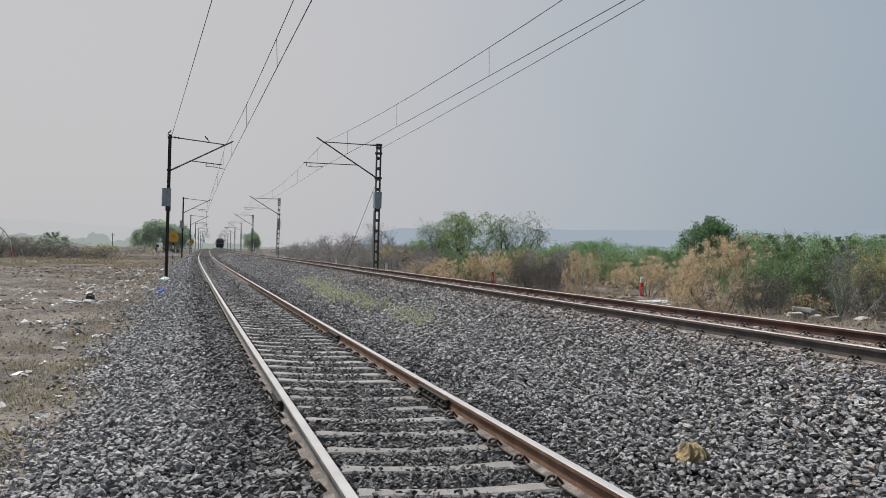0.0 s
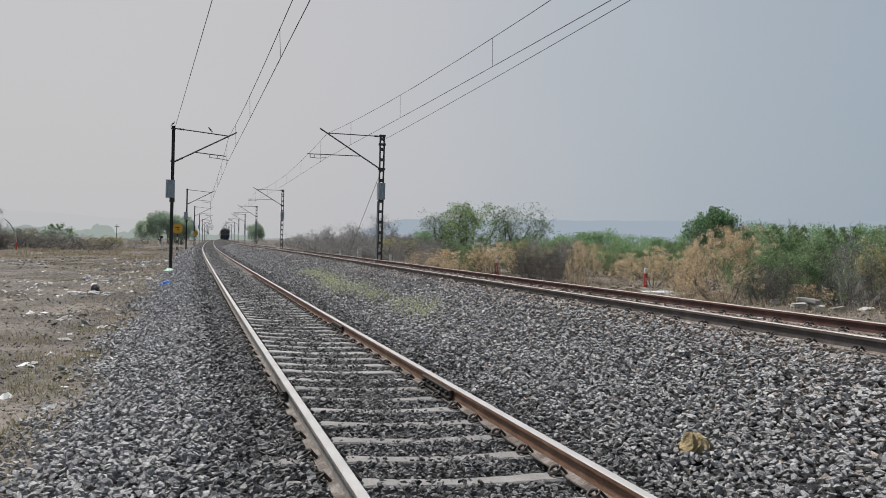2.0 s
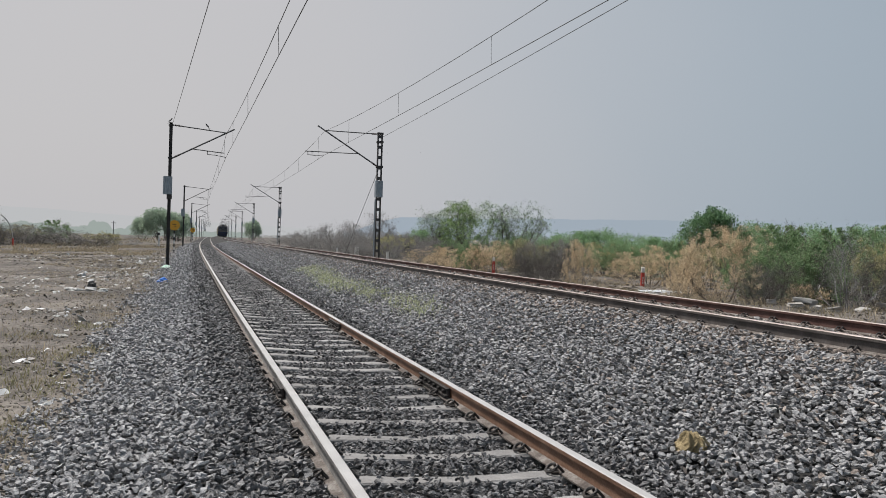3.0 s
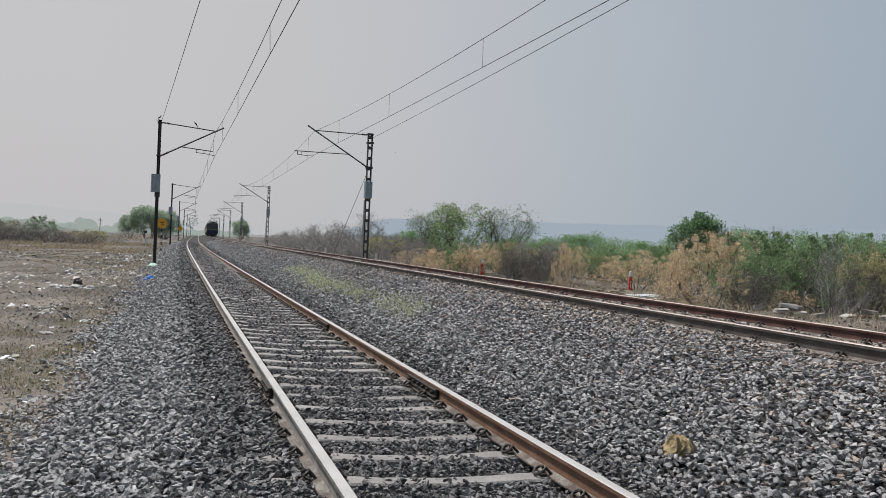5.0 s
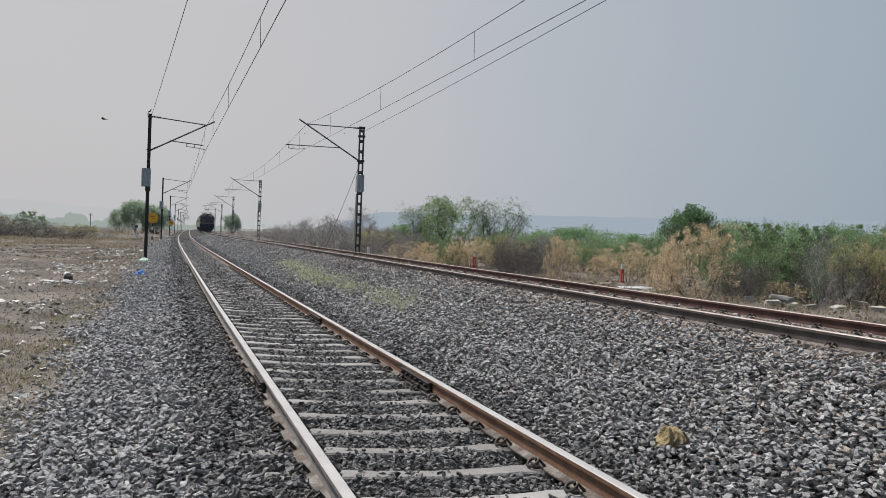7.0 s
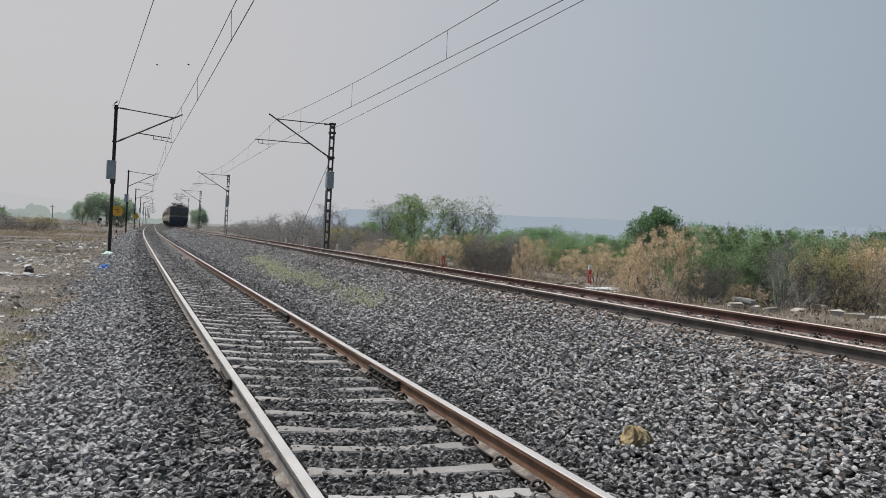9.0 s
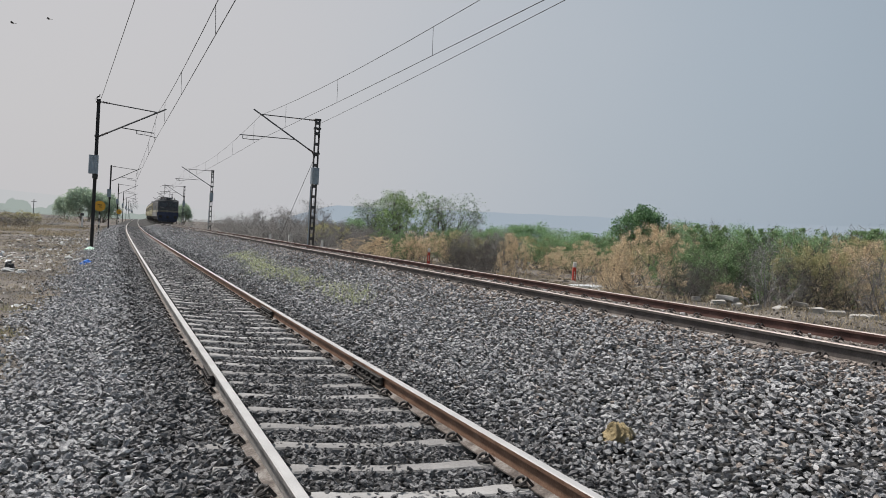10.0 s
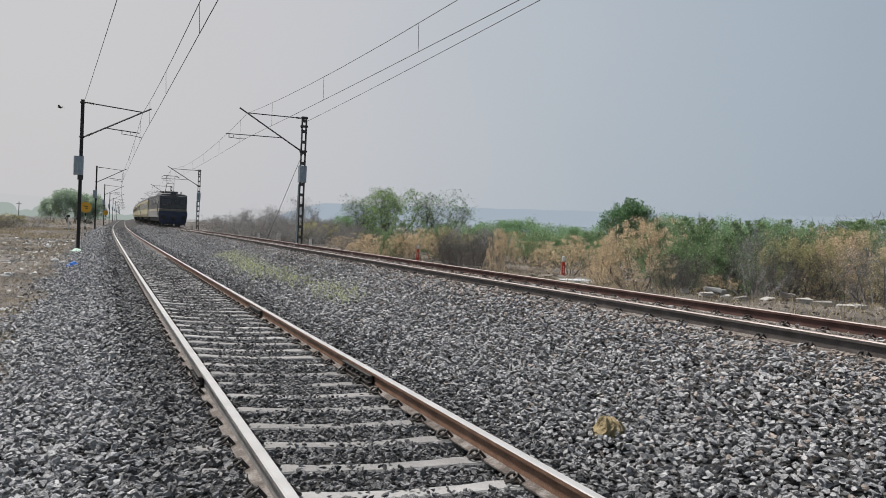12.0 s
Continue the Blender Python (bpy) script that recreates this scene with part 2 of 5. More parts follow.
def build_ground():
    s = np.concatenate([np.arange(-20, 60, 0.3), np.arange(60, 160, 2), np.arange(160, 500, 15), [600, 800, 1200, 2000, 3200, 4900]])
    o = np.concatenate([[-3000, -1500, -800, -400, -200, -120], np.arange(-80, -24, 4), np.arange(-24, -1.6, 0.25), np.arange(-1.5, 9, 1.5),
                        np.arange(9, 24, 0.5), np.arange(25, 80, 4), [120, 200, 400, 800, 1500, 3000]])
    S, O = np.meshgrid(s, o, indexing="ij")
    z = bed_z(S, O)
    wild = np.clip((np.abs(O - 3.6) - 6) / 3, 0, 1) * np.clip((400 - np.abs(O)) / 300, 0, 1)
    z = z + rough_z(S, O, 0.05) * wild + rough_z(S * 2.7, O * 2.4, 0.022) * wild + rough_z(S * 0.13, O * 0.11, 0.16) * wild
    z = np.where((O > -1.9) & (O < 9.4), z - 0.16, z)
    v = line(S.ravel(), O.ravel(), z.ravel())
    g = sheet("ground", v, grid_faces(len(s), len(o)), M_DIRT, smooth=True)
    tagged(g, "dry brown soil with sparse straw grass and litter", "ground", kind="structure")
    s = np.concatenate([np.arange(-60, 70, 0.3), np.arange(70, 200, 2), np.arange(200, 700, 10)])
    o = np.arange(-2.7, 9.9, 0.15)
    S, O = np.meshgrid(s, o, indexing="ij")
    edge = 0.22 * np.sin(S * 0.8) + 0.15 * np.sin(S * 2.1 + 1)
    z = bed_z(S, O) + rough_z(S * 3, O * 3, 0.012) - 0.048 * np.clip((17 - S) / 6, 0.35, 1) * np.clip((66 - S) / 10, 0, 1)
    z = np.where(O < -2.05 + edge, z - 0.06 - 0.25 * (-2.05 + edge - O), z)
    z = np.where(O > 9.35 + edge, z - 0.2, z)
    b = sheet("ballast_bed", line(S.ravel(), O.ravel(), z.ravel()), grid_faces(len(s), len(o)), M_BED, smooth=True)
    return tagged(b, "ballast bed sheet under both tracks, near-black like shaded gaps", "ballast", kind="structure")


BED = build_ground()


# ---- rails ----
RAIL = [(-0.075, -0.172), (0.075, -0.172), (0.075, -0.160), (0.012, -0.140), (0.0095, -0.045), (0.034, -0.036), (0.036, -0.008), (0.028, 0.0),
        (-0.028, 0.0), (-0.036, -0.008), (-0.034, -0.036), (-0.0095, -0.045), (-0.012, -0.140), (-0.075, -0.160)]


def build_rail(label, o, z, side, follow=False, head=None):
    s = np.concatenate([np.arange(-40, 60, 1.0), np.arange(60, 440, 4), np.arange(440, 700, 20)])
    n = len(RAIL)
    off = o + (shift2(s) if follow else 0)
    v = np.concatenate([line(s, off + x, z + y) for x, y in RAIL]).reshape(n, len(s), 3).transpose(1, 0, 2).reshape(-1, 3)
    i, j = np.meshgrid(np.arange(len(s) - 1), np.arange(n), indexing="ij")
    f = np.stack([i * n + j, i * n + (j + 1) % n, (i + 1) * n + (j + 1) % n, (i + 1) * n + j], -1).reshape(-1, 4)
    r = sheet("rail", v, f, side)
    r.data.materials.append(head or M_RAILTOP)
    r.data.materials.append(M_DUSTFOOT)
    face = np.where(np.isin(j.ravel(), [6, 7, 8]), 1, np.where(np.isin(j.ravel(), [1, 2, 12, 13]), 2, 0)).astype(np.int32)
    r.data.polygons.foreach_set("material_index", face)
    return tagged(r, label, "rail", "running rails", kind="structure")


build_rail("dusty grey steel rail, polished head coloured bright for sky sheen", 0.0, 0.0, M_RUSTGREY)
build_rail("brown rusty steel rail, polished head coloured bright for sky sheen", GAUGE, -CANT1, M_RUST)
build_rail("dull brown steel rail on the raised second track", GAUGE + GAP, RISE, M_RUSTDARK, True, M_DULLTOP)
build_rail("rust brown steel rail on the raised second track", 2 * GAUGE + GAP, RISE - CANT2, M_RUSTDEEP, True, M_DULLTOP)


# ---- sleepers with clips ----
def clip_mesh():
    bm = bmesh.new()
    pts = [Vector((0.016 + 0.034 * math.cos(a), 0.042 * math.sin(a), 0.034 - 0.024 * math.cos(a))) for a in np.linspace(-2.6, 2.7, 14)]
    pipe(bm, [(-0.05, -0.05, 0.0)] + pts + [(-0.055, 0.04, 0.015)], 0.0105, 6)
    box(bm, (-0.01, 0.0, 0.004), (0.06, 0.05, 0.014), bevel=0.004)
    me = bpy.data.meshes.new("clip")
    bm.normal_update()
    bm.to_mesh(me)
    bm.free()
    me.materials.append(M_CLIP)
    return me


def sleeper_mesh():
    """Prestressed concrete sleeper, 2.75 m long, dipped in the middle."""
    bm = bmesh.new()
    secs = []
    for x, top, w in [(-1.375, -0.05, 0.085), (-1.25, -0.008, 0.090), (-0.62, -0.002, 0.090), (-0.45, -0.012, 0.080), (0.0, -0.022, 0.076),
                      (0.45, -0.012, 0.080), (0.62, -0.002, 0.090), (1.25, -0.008, 0.090), (1.375, -0.05, 0.085)]:
        secs.append([bm.verts.new((x, y, z)) for y, z in [(-w - 0.05, -0.22), (-w, top - 0.012), (-w + 0.012, top), (w - 0.012, top), (w, top - 0.012), (w + 0.05, -0.22)]])
    for a, b in zip(secs, secs[1:]):
        for j in range(5):
            bm.faces.new((a[j], b[j], b[j + 1], a[j + 1]))
    for e in (secs[0], secs[-1][::-1]):
        bm.faces.new(e)
    me = bpy.data.meshes.new("sleeper")
    bm.normal_update()
    bm.to_mesh(me)
    bm.free()
    me.materials.append(M_CONC)
    return me


FIRST, PITCH = 0.47, 0.56        # sleepers of the first track
CLIP, SLEEPER = clip_mesh(), sleeper_mesh()


def build_sleepers():
    rng = random.Random(4)
    for first, pitch, mid, z, cant, follow, near, far in ((FIRST, PITCH, GAUGE / 2, -CANT1 / 2, CANT1, False, 34, 110), (0.41, 0.60, 1.5 * GAUGE + GAP, RISE - CANT2 / 2, CANT2, True, 48, 48)):
        n0 = int(-4 / pitch)
        for i in range(n0, int(far / pitch)):
            s = first + i * pitch
            o = mid + (float(shift2(s)) if follow else 0)
            m = on_line(s, o, z - 0.176 + rng.uniform(-0.004, 0.004)) @ pose(0, 0, 0, 0, math.degrees(cant / GAUGE), rng.uniform(-0.6, 0.6))
            sl = new("sleeper", SLEEPER)
            sl.matrix_basis = m
            tagged(sl, "grey concrete sleeper half buried in ballast", "sleeper", "sleepers of the first track" if not follow else "sleepers of the second track")
            if 0 < s < near:
                for side in (-1, 1):
                    for inner in (-1, 1):
                        c = new("clip", CLIP)
                        c.parent = sl
                        c.matrix_basis = pose(side * GAUGE / 2 + inner * 0.108, 0, 0.022 if follow else 0.006, 0, 0, 0 if inner > 0 else 180) @ Matrix.Scale(1.0 if follow else 1.12, 4)
                        if i == 0 and side == inner == 1:
                            tagged(c, "black sprung iron rail clip")


build_sleepers()


def build_joint_or_shadow_plate(s, o, z, face, length, label):
    """A bolted joint plate on the rail's side that faces -1 (left) or 1; one stands in for shadow."""
    e = empty("fishplate", on_line(s, o + 0.052 * face, z - 0.085), label, "rail joint", "rail joints")
    f = -face
    bm = bmesh.new()
    box(bm, (0.018 * f, 0, 0), (0.03, length, 0.088), bevel=0.006)
    box(bm, (0.0, 0, -0.038), (0.05, length, 0.02), bevel=0.004)
    box(bm, (0.004 * f, 0, 0.034), (0.035, length, 0.014), bevel=0.003)
    part("plate", bm, M_CLIP, e)
    for k in (-0.4, -0.24, -0.08, 0.08, 0.24, 0.4):
        bm = bmesh.new()
        rod(bm, (-0.03 * f, k * length, 0), (0.01 * f, k * length, 0), 0.02, n=6)
        part("bolt", bm, M_CLIP, e)


build_joint_or_shadow_plate(7.98, GAUGE, -CANT1, -1, 1.0, "black bolted joint plate on the rusty rail")
build_joint_or_shadow_plate(13.95, GAUGE, -CANT1, -1, 1.0, "black bolted joint plate on the rusty rail")
# No joint here: this black plate stands in for shadow under the rail.
build_joint_or_shadow_plate(7.7, 0.0, 0.0, -1, 0.6, "black plate standing in for shadow under the dusty grey rail")


# ---- masts, brackets, wires ----
SPAN = 55.36
LEFT_S, LEFT_O, LEFT_TOP = 42.69, -1.968, 7.284
RIGHT_S, RIGHT_O, RIGHT_TOP = 43.83, 9.732, 7.155 + RISE
CONTACT = 5.614
MID1, MID2 = GAUGE / 2, 1.5 * GAUGE + GAP


def build_bracket(e, reach, z0, zstay, zmess, zcont, sgn, over=0.0):
    """Cantilever on a mast at the thing's origin; x towards the track is sgn."""
    d = sgn
    for nm, a, b, r, lab in (("stay_tube", (0.08 * d, 0, zstay), (reach * d, 0, zmess + 0.06), 0.030, "thin top stay tube"),
                             ("bracket_tube", (0.10 * d, 0, z0), ((reach + 0.42) * d, 0, zmess + 0.06 + 0.42 * (zmess + 0.06 - z0) / reach), 0.042, "slanted bracket tube")):
        bm = bmesh.new()
        rod(bm, a, b, r, n=10)
        part(nm, bm, M_TUBE, e, lab)
        bm = bmesh.new()
        a, b = Vector(a), Vector(b)
        u = (b - a).normalized()
        for i in range(5):
            rod(bm, a + u * (0.12 + 0.07 * i), a + u * (0.15 + 0.07 * i), 0.062, 0.05, n=10)
        part("insulator", bm, M_PORC, e, "brown ribbed insulator")
    k = 0.36
    za = z0 + (zmess + 0.06 - z0) * k
    bm = bmesh.new()
    tip = reach - 0.12 + over
    rod(bm, (reach * k * d, 0, za), (tip * d, 0, za - 0.12 + 0.06 * over), 0.026)
    part("register_arm", bm, M_TUBE, e)
    bm = bmesh.new()
    a, b = (tip - 0.18, tip - 0.42) if over else (reach * 0.66, reach * 0.8)
    rod(bm, (a * d, 0, za - 0.07), (a * d, 0, za - 0.26), 0.02)
    pipe(bm, [(a * d, 0, za - 0.24), ((a * 0.5 + reach * 0.5) * d, 0, za - 0.27), ((reach + 0.02) * d, 0, zcont + 0.01)], 0.018)
    rod(bm, (b * d, 0, za - 0.08), (b * d, 0, za - 0.26), 0.012)
    part("steady_arm", bm, M_TUBE, e)


def build_casing(e, z, w, h, x=0.0):
    """Ribbed sheet metal sleeve round the mast."""
    bm = bmesh.new()
    n, ring0, ring1 = 20, [], []
    for i in range(n):
        a = math.tau * i / n
        r = 1.0 if i % 2 else 0.93
        px = x + r * w / 2 * max(-0.82, min(0.82, math.cos(a) * 1.15)) / 0.82
        py = r * 0.22 * max(-0.8, min(0.8, math.sin(a) * 1.15)) / 0.8
        ring0.append(bm.verts.new((px, py, z - h / 2)))
        ring1.append(bm.verts.new((px, py, z + h / 2)))
    for i in range(n):
        bm.faces.new((ring0[i], ring0[(i + 1) % n], ring1[(i + 1) % n], ring1[i]))
    bm.faces.new(ring1)
    bm.faces.new(ring0[::-1])
    part("casing", bm, M_GALV, e, "pale grey ribbed sheet metal sleeve")


def build_left_mast(s, o, label):
    ground = -0.45
    e = empty("overhead_line_mast", on_line(s, o, 0), label, "mast", "masts of the first track")
    bm = bmesh.new()
    z0, z1 = ground, LEFT_TOP
    for x in (-0.075, 0.075):
        box(bm, (x, 0, (z0 + z1) / 2), (0.016, 0.15, z1 - z0))
    box(bm, (0, 0, (z0 + z1) / 2), (0.15, 0.012, z1 - z0))
    box(bm, (0, 0, z1 + 0.01), (0.2, 0.2, 0.02))
    part("post", bm, M_MAST, e)
    bm = bmesh.new()
    box(bm, (0, 0, ground + 0.03), (0.42, 0.42, 0.26), bevel=0.03)
    part("foundation", bm, M_CONC, e, "small concrete foundation block")
    for z, w, h in ((5.42, 0.24, 0.08), (LEFT_TOP - 0.12, 0.24, 0.08), (3.36, 0.26, 0.26)):
        part("clamp", box(bmesh.new(), (0, 0, z), (w, 0.22, h), bevel=0.01), M_MAST, e)
    build_casing(e, 3.95, 0.46, 0.95, -0.1)
    build_bracket(e, MID1 - LEFT_O, 5.42, LEFT_TOP - 0.1, 6.90, CONTACT, 1)
    return e


def build_right_mast(s, o, label):
    ground = -0.25
    e = empty("overhead_line_mast", on_line(s, o, 0), label, "mast", "masts of the second track")
    z0, z1 = ground, RIGHT_TOP
    for x in (-0.15, 0.15):
        bm = bmesh.new()
        box(bm, (x, 0, (z0 + z1) / 2), (0.012, 0.16, z1 - z0))
        for y in (-0.074, 0.074):
            box(bm, (x * 0.80, y, (z0 + z1) / 2), (0.066, 0.012, z1 - z0))
        part("channel", bm, M_MASTGREY, e)
    z = z0 + 0.35
    while z < z1:
        bm = bmesh.new()
        for y in (-0.084, 0.084):
            box(bm, (0, y, z), (0.30, 0.008, 0.17))
        part("batten_plate", bm, M_MASTGREY, e)
        z += 0.62
    for zz, w in ((z1 - 0.04, 0.36), (5.75, 0.40), (z1 - 0.55, 0.40)):
        part("clamp", box(bmesh.new(), (0, 0, zz), (w, 0.24, 0.12), bevel=0.01), M_MAST, e)
    bm = bmesh.new()
    box(bm, (0, 0, ground + 0.1), (0.7, 0.6, 0.4), bevel=0.04)
    part("foundation", bm, M_CONC, e, "concrete foundation block")
    build_casing(e, 4.42, 0.46, 0.98, 0.0)
    bm = bmesh.new()
    rod(bm, (-0.22, -0.1, ground), (-0.22, -0.1, 3.8), 0.035)
    part("cable_pipe", bm, M_GALV, e, "pale cable pipe up the mast")
    build_bracket(e, RIGHT_O - MID2, 5.75, z1 - 0.08, 7.0 + RISE, CONTACT + RISE, -1, 1.25)
    return e


for i in range(9):
    build_left_mast(LEFT_S + i * SPAN, LEFT_O, "dark steel overhead line mast with bracket arm beside the ballast")
    build_right_mast(RIGHT_S + i * SPAN, RIGHT_O, "grey battened lattice mast with bracket arm behind the second track")


def wire(name, pts, r, label):
    bm = bmesh.new()
    pipe(bm, pts, r, 5)
    return tagged(part(name, bm, M_WIRE), label, "wire", "overhead wires", kind="structure")


def build_wires(s0, mid, rise, zm, mast_o, ztop, pull, sway, label):
    contact, mess = [], []
    lo, hi = s0 - SPAN, s0 + 8 * SPAN
    for s in np.arange(lo, hi + 0.1, SPAN / 12):
        u = ((s - s0) / SPAN) % 1.0
        contact.append(line(s, mid + sway[1] * math.sin(math.pi * u), CONTACT + rise - 0.10 * math.sin(math.pi * u)))
        mess.append(line(s, mid + sway[0] * math.sin(math.pi * u), rise + zm - 0.76 * (1 - (2 * u - 1) ** 2)))
    wire("contact_wire", contact, 0.009, f"thin copper contact wire over the {label} track")
    wire("messenger_wire", mess, 0.009, f"sagging messenger wire over the {label} track")
    for n in range(-1, 4):
        for j in range(6):
            u = (j + 0.25) / 6
            s = s0 + (n + u) * SPAN
            bm = bmesh.new()
            o, oc = mid + sway[0] * math.sin(math.pi * u), mid + sway[1] * math.sin(math.pi * u)
            pipe(bm, [line(s, oc, CONTACT + rise - 0.10 * math.sin(math.pi * u)), line(s, o, rise + zm - 0.76 * (1 - (2 * u - 1) ** 2))], 0.006, 4)
            tagged(part("dropper", bm, M_WIRE), f"thin dropper wire between two wires of the {label} track", "wire", "dropper wires", kind="structure")
    top = []
    for s in np.arange(lo, s0 + 0.1, SPAN / 12):
        u = ((s - s0) / SPAN) % 1.0
        top.append(line(s, mast_o + pull * max(0.0, s0 - s), ztop - 0.2 * (1 - (2 * u - 1) ** 2)))
    wire("earth_wire", top, 0.010, f"earth wire along the mast tops of the {label} track")


build_wires(LEFT_S, MID1, 0.0, 6.92, LEFT_O + 0.1, LEFT_TOP + 0.05, 0.055, (0.0, 0.03), "first")
build_wires(RIGHT_S, MID2, RISE, 7.02, RIGHT_O + 0.12, RIGHT_TOP - 0.25, -0.036, (0.08, 0.10), "second")


# ---- loose stones of the ballast ----
def stone_shapes(rng, count, corners=9):
    shapes = []
    for _ in range(count):
        bm = bmesh.new()
        for _ in range(corners):
            v = Vector((rng.gauss(0, 1), rng.gauss(0, 1), rng.gauss(0, 1))).normalized()
            bm.verts.new((v.x * rng.uniform(0.42, 0.60), v.y * rng.uniform(0.32, 0.48), v.z * rng.uniform(0.22, 0.36)))
        r = bmesh.ops.convex_hull(bm, input=bm.verts)
        bmesh.ops.delete(bm, geom=list({g for g in r["geom_interior"] + r["geom_unused"] if isinstance(g, bmesh.types.BMVert)}), context="VERTS")
        bmesh.ops.triangulate(bm, faces=bm.faces)
        bm.normal_update()
        bm.verts.index_update()
        shapes.append((np.array([v.co[:] for v in bm.verts]), np.array([[v.index for v in f.verts] for f in bm.faces])))
        bm.free()
    return shapes


STONES = stone_shapes(random.Random(11), 24)
FAR_STONES = stone_shapes(random.Random(12), 12, 6)


def turns(rs, n, tilt):
    """n rotation matrices: any yaw, small tilt."""
    yaw, tx, ty = rs.uniform(0, math.tau, n), rs.normal(0, tilt, n), rs.normal(0, tilt, n)
    c, s, z, o = np.cos, np.sin, np.zeros(n), np.ones(n)
    Rz = np.stack([c(yaw), -s(yaw), z, s(yaw), c(yaw), z, z, z, o], 1).reshape(-1, 3, 3)
    Rx = np.stack([o, z, z, z, c(tx), -s(tx), z, s(tx), c(tx)], 1).reshape(-1, 3, 3)
    Ry = np.stack([c(ty), z, s(ty), z, o, z, -s(ty), z, c(ty)], 1).reshape(-1, 3, 3)
    return Rz @ Rx @ Ry


def scatter_shapes(name, shapes, places, sizes, R, material, label, category):
    vs, fs, base = [], [], 0
    pick = np.arange(len(places)) % len(shapes)
    for i, (v, f) in enumerate(shapes):
        k = np.nonzero(pick == i)[0]
        if not len(k):
            continue
        w = np.einsum("nij,vj->nvi", R[k], v) * sizes[k][:, None, None] + places[k][:, None, :]
        vs.append(w.reshape(-1, 3))
        fs.append((f[None] + (np.arange(len(k)) * len(v))[:, None, None] + base).reshape(-1, 3))
        base += w.shape[0] * w.shape[1]
    return tagged(sheet(name, np.concatenate(vs), np.concatenate(fs), material), label, category, kind="stuff")


def build_stones():
    rs = np.random.RandomState(5)
    rails = np.array([0.0, GAUGE, GAUGE + GAP, 2 * GAUGE + GAP])
    for name, s0, s1, dens, lo, hi, shapes in (("ballast_stones", 2.6, 9, 900, 0.039, 0.081, STONES), ("ballast_stones", 9, 17, 590, 0.045, 0.091, STONES),
                                               ("ballast_stones", 17, 32, 250, 0.064, 0.115, FAR_STONES), ("ballast_stones", 32, 62, 105, 0.082, 0.135, FAR_STONES),
                                               ("ballast_stones", 62, 125, 32, 0.13, 0.20, FAR_STONES), ("ballast_stones", -10, 2.6, 110, 0.075, 0.14, FAR_STONES)):
        n = int((s1 - s0) * 11.9 * dens)
        s, o = rs.uniform(s0, s1, n), rs.uniform(-2.5, 9.4, n)
        seen = (s < 2.6) | ((o < 1.2 + s * 1.75) & (o > -1.4 - s * 0.34))     # the part of the bed before the camera, and a little behind it
        s, o = s[seen], o[seen]
        n = len(s)
        edge = 0.22 * np.sin(s * 0.8) + 0.15 * np.sin(s * 2.1 + 1)
        keep = (o > -1.95 + edge - rs.exponential(0.22, n))
        gap = np.abs(o[:, None] - rails).min(1)
        keep &= (gap > np.where(o > 4, 0.15, 0.085))
        keep &= ~((o > 5.65) & (rs.uniform(0, 1, n) < 0.45)) & ~((o > 7.5) & (rs.uniform(0, 1, n) < 0.6))
        across = np.abs(((s - FIRST) / PITCH + 0.5) % 1 - 0.5) * PITCH
        keep &= ~((np.abs(o - GAUGE / 2) < 0.80) & (across < 0.085) & (rs.uniform(0, 1, n) < np.where(s > 9, 0.95, np.where(np.abs(o - GAUGE / 2) > 0.25, 0.86, 0.72))))
        s, o, gap = s[keep], o[keep], gap[keep]
        size = rs.triangular(lo, lo + 0.35 * (hi - lo), hi, len(s))
        size *= np.where(gap < 0.15, 0.7, 1.0)
        size *= np.where((o > 0) & (o < GAUGE), 0.85, 1.0)
        z = bed_z(s, o) + rough_z(s * 3, o * 3, 0.012) + size * np.where((o > -0.1) & (o < GAUGE + 0.1), rs.uniform(-0.40, 0.62, len(s)), rs.uniform(-0.45, 1.0, len(s))) - np.clip((o - 4.75) / 0.35, 0, 1) * np.where(o > 5.6, 0.035, 0.012)
        inner = (o > 0) & (o < GAUGE)
        z = np.where(inner, z - np.where(s > 9, 0.016, 0.004), z)
        R, p = turns(rs, len(s), 0.36), line(s, o, z)
        rusty = ((np.abs(o - (GAUGE + GAP)) < rs.exponential(0.75, len(s))) | ((o > GAUGE + GAP) & (o < 7.6))) & (rs.uniform(0, 1, len(s)) < 0.85)
        oily = ~rusty & (o > -0.75 + rs.normal(0, 0.13, len(s))) & (o < 2.45 + rs.normal(0, 0.2, len(s)))
        scatter_shapes("oily_ballast_stones", shapes, p[oily], size[oily], R[oily], M_OILSTONE, "dark oily crushed stones round the first track", "ballast")
        grey = ~rusty & ~oily
        if s0 == 2.6:      # the nearest ones singly
            k = np.nonzero(grey & (np.abs(o - 2.95) < 0.62) & (s > 4.9))[0]
            k = k[np.argsort(s[k])][:300]
            grey[k] = False
            single_stones(p[k], size[k], R[k])
        scatter_shapes(name, shapes, p[grey], size[grey], R[grey], M_STONE, "angular grey crushed stones heaped between the rails", "ballast")
        scatter_shapes("stained_ballast_stones", shapes, p[rusty], size[rusty], R[rusty], M_BROWNSTONE, "rust-stained crushed stones along the second track", "ballast")


